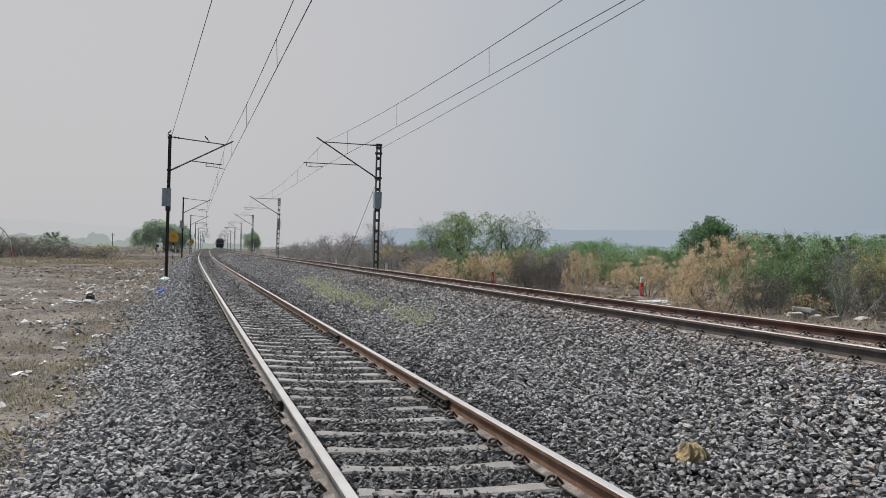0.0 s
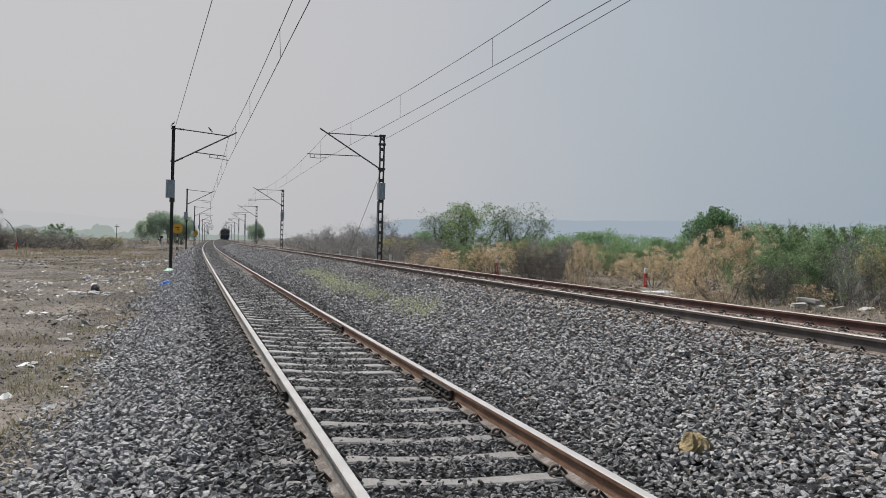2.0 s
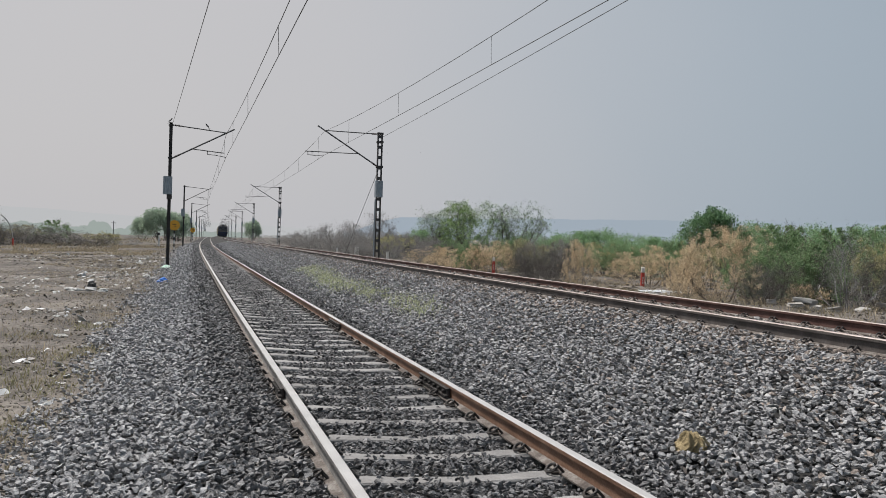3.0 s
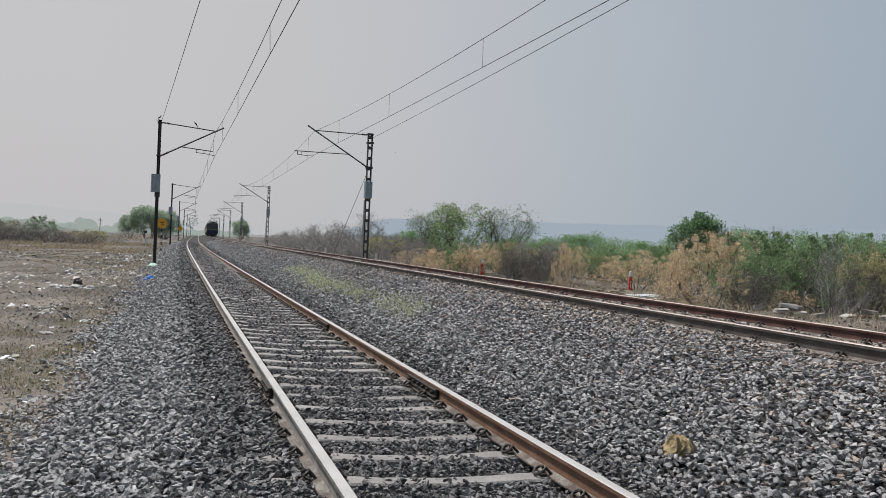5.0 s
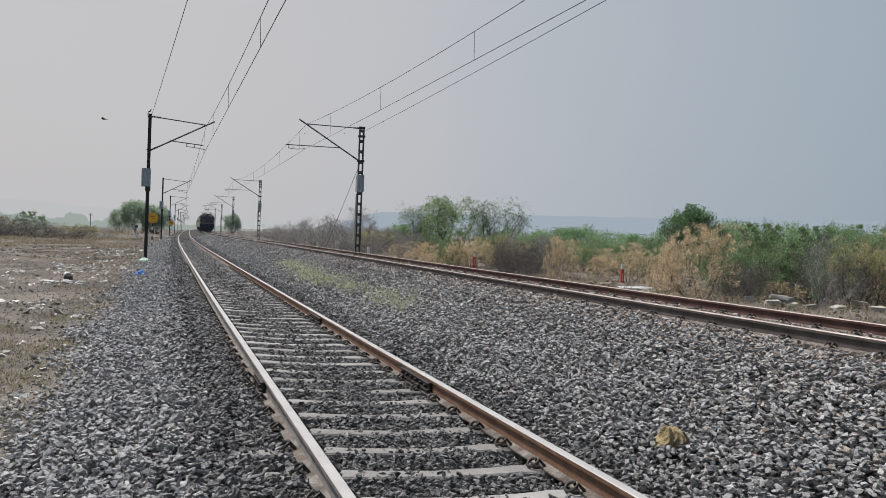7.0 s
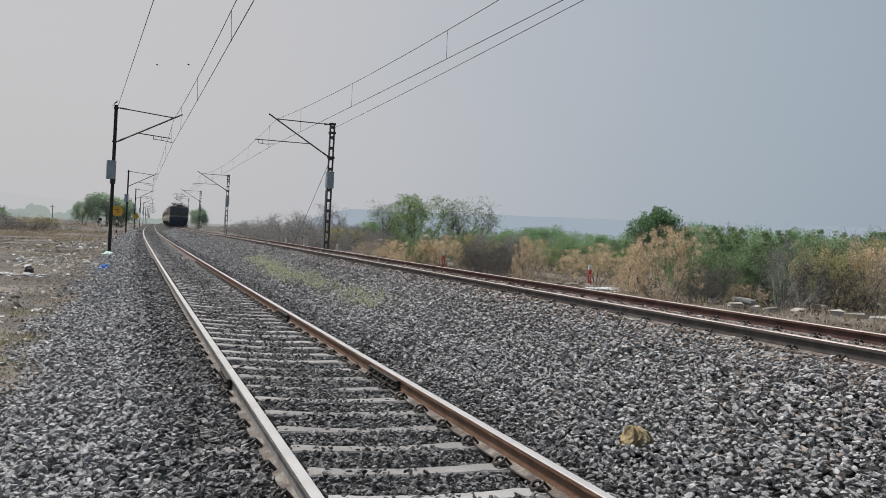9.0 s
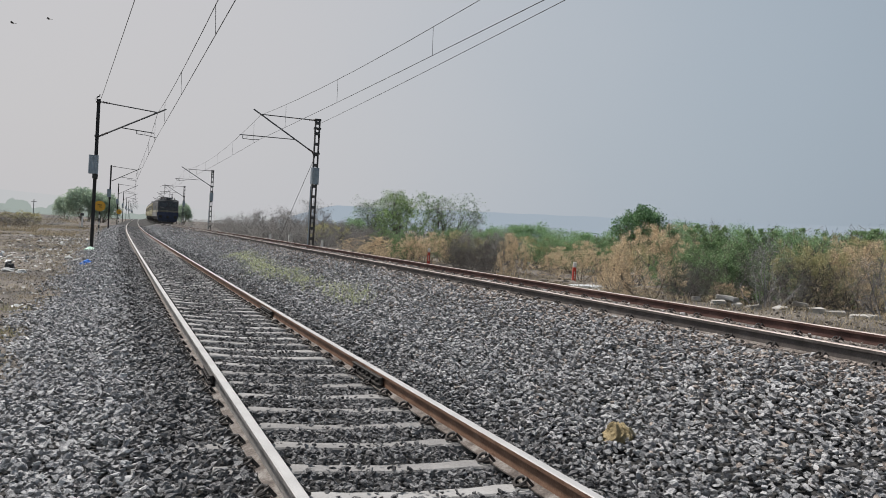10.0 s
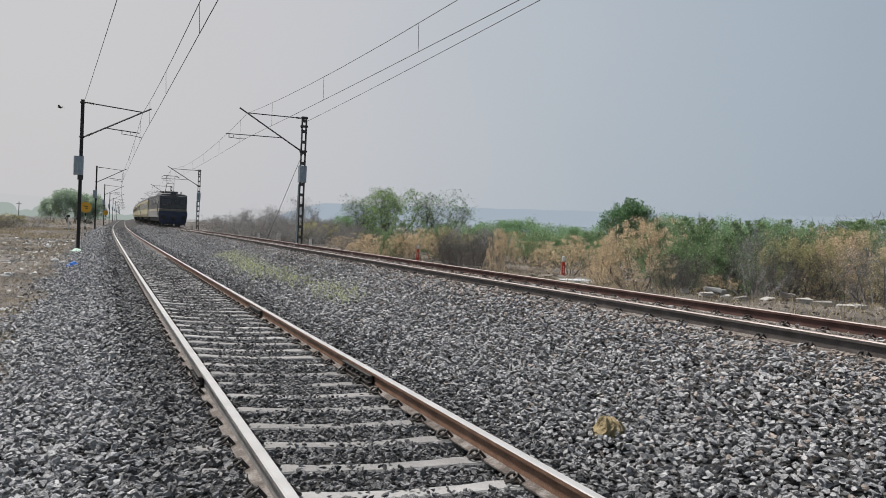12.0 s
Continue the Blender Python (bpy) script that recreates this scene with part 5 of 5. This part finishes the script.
def rolling(lead, length, t):
    """The pose of a vehicle whose front is lead metres behind the train's."""
    s0 = front_station(t) + lead
    a, b = (line(s, MID2 + float(shift2(s)), RISE) for s in (s0, s0 + length))
    d = a - b
    return pose(float(a[0]), float(a[1]), float(a[2]), 0, 0, math.degrees(math.atan2(-d[0], d[1])))


# ---- small things along the line ----
M_RED = mat("faded_red_paint", [(0.3, (0.42, 0.045, 0.035)), (0.7, (0.58, 0.085, 0.06))], scale=6, rough=0.6, bump=0.1)
M_WHITE = mat("dusty_white_paint", [(0.3, (0.55, 0.53, 0.50)), (0.7, (0.76, 0.74, 0.71))], scale=6, rough=0.6, bump=0.1)
M_SIGNYELLOW = mat("orange_yellow_sign_paint", [(0.3, (0.62, 0.30, 0.025)), (0.7, (0.74, 0.40, 0.045))], scale=6, rough=0.5, bump=0.05)
M_BLACK = mat("black_sign_paint", [(0.3, (0.018, 0.018, 0.018)), (0.7, (0.04, 0.04, 0.04))], rough=0.5, bump=0)
M_SACK = mat("ochre_sackcloth", [(0.25, (0.13, 0.10, 0.05)), (0.5, (0.28, 0.22, 0.12)), (0.75, (0.44, 0.365, 0.22))], scale=9, rough=0.9, bump=0.6, bump_scale=70)
M_SACKPALE = mat("pale_cloth", [(0.3, (0.34, 0.29, 0.19)), (0.7, (0.56, 0.50, 0.37))], scale=9, rough=0.9, bump=0.4, bump_scale=70)
M_BLUE = mat("blue_plastic", [(0.3, (0.015, 0.12, 0.50)), (0.7, (0.04, 0.22, 0.68))], scale=12, rough=0.35, bump=0.3, bump_scale=30)
M_MINT = mat("pale_green_plastic", [(0.3, (0.40, 0.60, 0.48)), (0.7, (0.62, 0.76, 0.66))], scale=12, rough=0.4, bump=0.3, bump_scale=30)
M_SLAB = mat("broken_concrete", [(0.25, (0.18, 0.17, 0.158)), (0.5, (0.30, 0.287, 0.265)), (0.75, (0.43, 0.415, 0.385))], scale=5, rough=0.9, bump=0.5, bump_scale=30, vary="object", amount=0.3)
M_PLASTIC = mat("grey_white_plastic_sheet", [(0.3, (0.42, 0.44, 0.46)), (0.7, (0.62, 0.64, 0.66))], scale=6, rough=0.35, bump=0.4, bump_scale=14)
M_CROW = mat("black_feathers", [(0.3, (0.012, 0.012, 0.014)), (0.7, (0.03, 0.03, 0.034))], rough=0.5, bump=0)


def gz(x, y):
    s, o = station_of(x, y)
    return float(ground_z(np.array(s), np.array(o)))


def build_marker(x, y, h, label):
    e = empty("marker_post", pose(x, y, gz(x, y) - 0.05), label, "post", "red and white marker posts")
    bm = bmesh.new()
    box(bm, (0, 0, h * 0.38), (0.13, 0.13, h * 0.78), bevel=0.012)
    part("post", bm, M_RED, e, "red painted post")
    bm = bmesh.new()
    box(bm, (0, 0, h * 0.90), (0.128, 0.128, h * 0.24), bevel=0.015)
    part("cap", bm, M_WHITE, e, "white painted top")
    bm = bmesh.new()
    for dz in (0.30, 0.42, 0.54):
        box(bm, (0.0, -0.068, h * dz), (0.04, 0.006, h * 0.08))
    part("lettering", bm, M_WHITE, e, "white bars of lettering")


build_marker(8.06, 30.3, 0.88, "red concrete marker post with a white top")
build_marker(2.60, 38.6, 0.84, "red concrete marker post with a white top")


def build_white_post(x, y, w, h):
    e = empty("boundary_post", pose(x, y, gz(x, y) - 0.05, 0, 0, 12), "short white boundary post behind the second track", "post", "white boundary posts")
    bm = bmesh.new()
    box(bm, (0, 0, h / 2), (w, w * 0.8, h), bevel=0.02)
    part("post", bm, M_WHITE, e)
    bm = bmesh.new()
    box(bm, (0, 0, h + 0.02), (w * 0.9, w * 0.7, 0.05), bevel=0.01)
    part("cap", bm, M_CONC, e, "grey weathered top")


for x, y, w, h in ((-6.4, 55.5, 0.30, 0.85), (-3.4, 45.9, 0.15, 0.75), (-8.2, 58.0, 0.14, 0.75)):
    build_white_post(x, y, w, h)


def build_disc(s, o, zc, r, label):
    z0 = -0.45
    e = empty("signal_board", on_line(s, o, z0), label, "sign", "round yellow boards")
    n = 7
    for i in range(n):
        bm = bmesh.new()
        h = (zc - r - z0) / n
        rod(bm, (0, 0, i * h), (0, 0, (i + 1) * h), 0.06, n=10)
        part("post", bm, M_WHITE if i % 2 else M_BLACK, e, "white band" if i % 2 else "black band")
    bm = bmesh.new()
    rod(bm, (0, 0.0, zc - z0), (0, -0.03, zc - z0), r, n=32)
    d = part("disc", bm, M_SIGNYELLOW, e, "round orange-yellow disc")
    bm = bmesh.new()
    box(bm, (0.0, -0.036, zc - z0 + 0.10), (0.34, 0.006, 0.07))
    box(bm, (0.06, -0.036, zc - z0 - 0.08), (0.20, 0.006, 0.06))
    part("lettering", bm, M_BLACK, d, "black bars of lettering")


build_disc(73.0, -2.31, 2.12, 0.47, "round orange-yellow board on a black and white post")
build_disc(150.0, -1.62, 2.02, 0.45, "small round orange-yellow board far down the line")


def crumple(name, m, size, seed, material, label, category, cuts=3, rough=0.35):
    """A crumpled soft lump."""
    bm = bmesh.new()
    bmesh.ops.create_icosphere(bm, subdivisions=cuts, radius=0.5)
    off = Vector((seed * 3.7, seed * 1.3, seed * 2.1))
    for v in bm.verts:
        d = v.co.normalized()
        k = 1 + rough * noise.noise(d * 1.7 + off) + rough * 0.9 * (0.5 - abs(noise.noise(d * 3.6 + off * 2))) + rough * 0.4 * noise.noise(d * 9 + off)
        v.co = Vector((d.x * size[0], d.y * size[1], max(d.z, -0.35) * size[2])) * 0.5 * k
    ob = part(name, bm, material, None, smooth=False)
    ob.matrix_basis = m
    return tagged(ob, label, category)


def build_sackcloth(m):
    """A sack fallen together in folds, with one pale loose flap."""
    e = empty("sackcloth", m, "crumpled ochre sackcloth lying on the ballast", "cloth")
    bm = bmesh.new()
    bmesh.ops.create_icosphere(bm, subdivisions=5, radius=1.0)
    for v in bm.verts:
        d = v.co.normalized()
        fold = d.x * 6.5 - d.z * 5.0 + 2.4 * noise.noise(d * 1.6 + Vector((3, 1, 7)))
        k = 1 + 0.22 * noise.noise(d * 1.4 + Vector((5, 2, 9))) + 0.17 * (1 - 2 * abs(math.sin(fold))) + 0.07 * noise.noise(d * 6) + 0.03 * noise.noise(d * 15)
        pinch = 1 - 0.35 * max(0.0, d.z)
        v.co = Vector((d.x * 0.142 * pinch, d.y * 0.12 * pinch, max(d.z, -0.35) * 0.135)) * k
    part("sack", bm, M_SACK, e, smooth=True)
    bm = bmesh.new()
    rows = []
    for i in range(6):
        u = i / 5
        x, z = 0.03 + 0.10 * u, 0.130 - 0.10 * u ** 1.5
        rows.append([bm.verts.new((x + 0.012 * math.sin(7 * w + i), -0.105 - 0.02 * u + 0.05 * w * (1 - 0.4 * u), z + 0.010 * math.sin(9 * w + 2 * i) + dz)) for w, dz in ((0, 0), (0.5, 0.004), (1, 0), (1, -0.008), (0, -0.008))])
    for p, q in zip(rows, rows[1:]):
        for j in range(5):
            bm.faces.new((p[j], p[(j + 1) % 5], q[(j + 1) % 5], q[j]))
    for ring in (rows[0][::-1], rows[-1]):
        bm.faces.new(ring)
    bmesh.ops.recalc_face_normals(bm, faces=bm.faces)
    part("flap", bm, M_SACKPALE, e, "pale loose flap of cloth")


build_sackcloth(pose(2.01, 5.92, -0.115, 8, -6, 20) @ Matrix.Scale(0.86, 4))
crumple("plastic_bag", pose(-9.69, 26.07, -0.27, 0, 0, 20), (0.32, 0.28, 0.22), 2.0, M_BLUE, "crumpled bright blue plastic bag at the ballast edge", "bag", 3, 0.5)
crumple("plastic_bag", pose(-13.4, 36.4, -0.28, 0, 0, 80), (0.52, 0.4, 0.26), 3.0, M_MINT, "pale green plastic bag beside the mast", "bag", 3, 0.5)
crumple("plastic_bag", pose(-11.1, 28.9, -0.38, 0, 0, 10), (0.32, 0.25, 0.16), 4.0, M_LITTER, "white crumpled plastic bag on the soil", "bag", 3, 0.5)
crumple("plastic_bag", pose(-11.9, 30.2, -0.38, 0, 0, 50), (0.25, 0.2, 0.2), 4.6, M_LITTER, "white crumpled plastic bag on the soil", "bag", 3, 0.5)
for i, (x, y, w) in enumerate(((-11.3, 23.2, 0.34), (-10.7, 22.9, 0.30), (-11.7, 23.6, 0.26), (-10.2, 22.6, 0.22))):
    crumple("paper_heap", pose(x, y, gz(x, y) + 0.02, 0, 0, 40 * i), (w, 0.24, 0.14), 5.0 + i, M_LITTER, "heap of pale torn paper and plastic", "litter", 3, 0.6)
crumple("burnt_lump", pose(-11.0, 23.6, gz(-11.0, 23.6) + 0.1, 0, 0, 10), (0.22, 0.18, 0.26), 9.5, M_BLACK, "black charred lump among pale litter", "rubbish", 3, 0.5)
crumple("torn_cardboard", pose(-4.75, 10.7, gz(-4.75, 10.7) + 0.01, 0, 0, -60), (0.34, 0.10, 0.05), 7.0, M_LITTER, "pale torn strip lying on bare soil", "litter", 3, 0.3)


def build_slabs():
    rng = random.Random(9)
    rows = [(8.9, 18.9, 0.5), (9.2, 19.2, 0.6), (9.45, 19.0, 0.55), (9.6, 19.6, 0.5), (9.9, 19.0, 0.45), (10.5, 18.8, 0.7), (11.0, 18.7, 0.6), (11.3, 18.4, 0.4), (11.6, 18.2, 0.75),
            (12.1, 17.9, 0.5), (12.5, 17.9, 0.6), (13.0, 17.6, 0.7), (13.5, 17.3, 0.5), (8.5, 19.4, 0.35), (14.0, 17.2, 0.6)]
    for i, (x, y, w) in enumerate(rows):
        bm = bmesh.new()
        box(bm, (0, 0, 0.06), (w * rng.uniform(0.5, 0.85), 0.2 + 0.12 * rng.random(), 0.10 + 0.04 * rng.random()), bevel=0.02)
        for v in bm.verts:
            v.co += Vector((rng.uniform(-0.03, 0.03), rng.uniform(-0.03, 0.03), rng.uniform(-0.022, 0.022)))
        ob = part("concrete_slab", bm, M_SLAB)
        ob.matrix_basis = pose(x, y, gz(x, y) + (0.12 if i in (1, 3, 6) else 0.0), rng.uniform(-9, 9), rng.uniform(-8, 8), rng.uniform(-35, 25))
        tagged(ob, "broken grey concrete slab below the thicket", "slab", "broken concrete slabs")


build_slabs()
crumple("plastic_sheet", pose(7.5, 25.6, gz(7.5, 25.6) + 0.02, 0, 0, 15), (1.5, 1.3, 0.16), 11.0, M_PLASTIC, "crumpled grey-white plastic sheet on the ground", "sheet", 4, 0.4)
crumple("plastic_sheet", pose(4.2, 31.5, gz(4.2, 31.5) + 0.02, 0, 0, 15), (1.1, 0.8, 0.12), 12.0, M_PLASTIC, "crumpled grey-white plastic sheet on the ground", "sheet", 4, 0.4)
for i, (x, y) in enumerate(((6.7, 26.2), (7.0, 27.3), (6.2, 27.9), (7.9, 26.9))):
    crumple("burnt_heap", pose(x, y, gz(x, y) + 0.02, 0, 0, 30 * i), (0.9, 0.6, 0.3), 13.0 + i, M_CLOD, "dark heap of burnt rubbish and earth", "rubbish", 3, 0.6)


def build_guy():
    a, b = line(RIGHT_S, RIGHT_O, 5.7), line(RIGHT_S + 9.5, RIGHT_O - 0.2, -0.1)
    bm = bmesh.new()
    rod(bm, tuple(a), tuple(b), 0.014)
    tagged(part("guy_wire", bm, M_WIRE), "slanting steel guy wire of the lattice mast", "wire", kind="structure")


build_guy()


def build_leaning_pole():
    """A bent pale pole, rust red at its foot."""
    x, y = -45.4, 79.2
    e = empty("leaning_pole", pose(x, y, gz(x, y) - 0.05) @ Matrix.Scale(1.25, 4), "bent pale pole with a rust-red foot among dead brush", "pole")
    bm = bmesh.new()
    pipe(bm, [(0.0, 0, 0.62), (-0.08, 0, 1.15), (-0.28, 0, 1.75), (-0.62, 0, 2.25), (-1.05, 0, 2.6)], 0.042, 8)
    part("shaft", bm, M_SLAB, e, "weathered pale shaft")
    bm = bmesh.new()
    rod(bm, (0.03, 0, 0), (0.0, 0, 0.64), 0.075, 0.065, n=10)
    part("foot", bm, M_RED, e, "rust-red painted foot")


def build_utility_pole():
    x, y = -74.3, 169.0
    e = empty("utility_pole", pose(x, y, gz(x, y) - 0.1), "thin grey utility pole far across the field", "pole")
    bm = bmesh.new()
    rod(bm, (0, 0, 0), (0, 0, 4.4), 0.11, 0.08, n=8)
    part("shaft", bm, M_CONC, e)
    bm = bmesh.new()
    box(bm, (0, 0, 3.95), (1.1, 0.09, 0.09))
    part("crossarm", bm, M_MASTGREY, e)


build_leaning_pole()
build_utility_pole()


def build_lever():
    x, y = -34.2, 90.2
    e = empty("ground_marker", pose(x, y, gz(x, y)), "small pale marker with a black base beside the line", "marker")
    bm = bmesh.new()
    rod(bm, (0, 0, 0), (0, 0, 1.5), 0.12, 0.08, n=10)
    part("post", bm, M_WHITE, e)
    bm = bmesh.new()
    rod(bm, (0, 0, 1.5), (0, 0, 1.8), 0.17, n=12)
    part("head", bm, M_BLACK, e)
    bm = bmesh.new()
    for k in range(3):
        box(bm, (-0.35 + 0.35 * k, 0, 0.12), (0.22, 0.4, 0.24), bevel=0.03)
    part("base", bm, M_BLACK, e, "black base blocks")


build_lever()


# ---- birds ----
def build_bird(wings, label):
    """A crow, x ahead."""
    e = empty("crow", Matrix(), label, "bird", "crows")
    small = Matrix.Scale(0.62, 4)
    bm = bmesh.new()
    bmesh.ops.create_icosphere(bm, subdivisions=2, radius=1.0, matrix=Matrix.Diagonal((0.15, 0.06, 0.065, 1)))
    bmesh.ops.create_icosphere(bm, subdivisions=2, radius=0.05, matrix=Matrix.Translation((0.16, 0, 0.045)))
    bm.transform(small)
    part("body", bm, M_CROW, e, smooth=True)
    bm = bmesh.new()
    rod(bm, (0.20, 0, 0.04), (0.27, 0, 0.03), 0.018, 0.002)
    bm.transform(small)
    part("beak", bm, M_CROW, e)
    bm = bmesh.new()
    box(bm, (-0.22, 0, -0.01), (0.20, 0.07, 0.014), bevel=0.004)
    bm.transform(small)
    part("tail", bm, M_CROW, e)
    made = []
    if wings:
        for sy in (-1, 1):
            bm = bmesh.new()
            pts = [(0.08, 0), (0.11, 0.22), (0.02, 0.46), (-0.07, 0.42), (-0.09, 0.2), (-0.10, 0)]
            up = [bm.verts.new((x, sy * y, 0.010)) for x, y in pts]
            dn = [bm.verts.new((x, sy * y, -0.004)) for x, y in pts]
            bm.faces.new(up)
            bm.faces.new(dn[::-1])
            for j in range(6):
                bm.faces.new((up[j], dn[j], dn[(j + 1) % 6], up[(j + 1) % 6]))
            bmesh.ops.recalc_face_normals(bm, faces=bm.faces)
            bm.transform(small)
            made.append((sy, part("wing", bm, M_CROW, e)))
    else:
        bm = bmesh.new()
        for sy in (-1, 1):
            rod(bm, (0, sy * 0.03, -0.05), (0.01, sy * 0.03, -0.13), 0.008, n=5)
        bm.transform(small)
        part("legs", bm, M_CROW, e)
    return e, made


CROW_A, WINGS_A = build_bird(True, "black crow on the mast's stay that flies away")
CROW_B, WINGS_B = build_bird(True, "black crow on the mast top that flies away")
CROW_C, WINGS_C = build_bird(True, "small black bird crossing the sky")
CROW_D, WINGS_D = build_bird(True, "small black bird crossing the sky")
FLIGHTS = [
    [(0, -12.84, 40.41, 7.20, 200), (5.5, -12.93, 40.38, 7.23, 200), (6, -13.16, 40.31, 7.19, 190), (6.4, -13.90, 40.17, 7.43, 180), (6.5, -14.20, 39.85, 7.46, 180), (6.7, -14.93, 39.26, 7.13, 180), (6.8, -15.21, 38.62, 6.98, 185), (7, -16.08, 37.72, 6.60, 185), (7.2, -17.00, 36.77, 5.91, 190), (7.6, -19.12, 35.14, 4.60, 190), (8.2, -22.25, 33.25, 3.39, 190), (12, -43.16, 41.68, 5.14, 190)],
    [(0, -14.69, 39.98, 7.42, 30), (3, -14.69, 39.98, 7.42, 30), (5, -14.69, 39.98, 7.42, 30), (11.3, -14.69, 39.98, 7.42, 30), (11.5, -14.69, 39.89, 7.31, 100), (11.6, -14.82, 39.73, 7.34, 150), (11.7, -14.77, 39.53, 7.28, 180), (11.9, -15.06, 39.21, 6.78, 180), (12, -15.31, 38.90, 6.67, 180)],
    [(0, -27.75, 419.09, 49.83, 180), (5, -23.67, 238.83, 29.07, 180), (7.2, -22.29, 128.08, 18.49, 180), (8.8, -21.72, 72.83, 15.51, 180), (9.1, -21.78, 66.52, 15.09, 180), (9.4, -22.07, 60.07, 14.36, 180), (9.6, -22.18, 55.75, 13.73, 180), (9.8, -22.30, 51.37, 13.12, 180), (10, -22.35, 46.95, 12.43, 180), (10.5, -23.09, 39.79, 11.83, 180), (12, -27.07, 29.46, 11.18, 180)],
    [(0, -9.09, 429.91, 51.60, 180), (5, -13.53, 249.63, 30.83, 180), (7.2, -16.36, 134.01, 19.60, 180), (8.8, -19.43, 75.54, 16.29, 180), (9.1, -19.94, 69.18, 15.84, 180), (9.4, -20.60, 62.70, 15.16, 180), (9.6, -20.96, 58.35, 14.52, 180), (9.8, -21.20, 53.98, 14.09, 180), (10, -21.43, 49.56, 13.47, 180), (10.2, -21.91, 46.05, 12.94, 180), (10.5, -22.61, 42.34, 12.66, 180), (12, -26.04, 30.36, 11.64, 180)],
]


def flap(sy, angle):
    return pose(0, 0, 0, sy * angle, 0, 0)


def fold(sy):
    return pose(0.03, sy * 0.02, 0.01, sy * -20, 0, sy * 80)


def motions():
    """Everything that moves: the train and the birds."""
    times = [0.5 * i for i in range(25)]
    walk(LOCO, [(t, rolling(0.6, 18.6, t)) for t in times])
    for i, c in enumerate(COACHES):
        walk(c, [(t, rolling(20.0 + 23.0 * i, 22.3, t)) for t in times])
    for bird, wings, rows, fly0, fly1 in zip((CROW_A, CROW_B, CROW_C, CROW_D), (WINGS_A, WINGS_B, WINGS_C, WINGS_D), FLIGHTS, (6.4, 11.4, 0.0, 0.0), (12.0, 12.0, 12.0, 12.0)):
        walk(bird, [(t, pose(x, y, z, 0, -38 if t < fly0 else 0, w)) for t, x, y, z, w in rows])
        for sy, wing in wings:
            keys, t, up = [(0.0, fold(sy) if fly0 > 0 else flap(sy, 10))], 0.1, True
            while t < 11.9:
                flying = fly0 <= t <= fly1
                if flying:
                    keys.append((round(t, 2), flap(sy, 42 if up else -22)))
                    up = not up
                    t += 0.2
                else:
                    if t + 0.2 > fly0:
                        keys.append((round(t, 2), fold(sy)))
                    t += 0.1
            keys.append((12.0, flap(sy, 20)))
            walk(wing, keys)


motions()
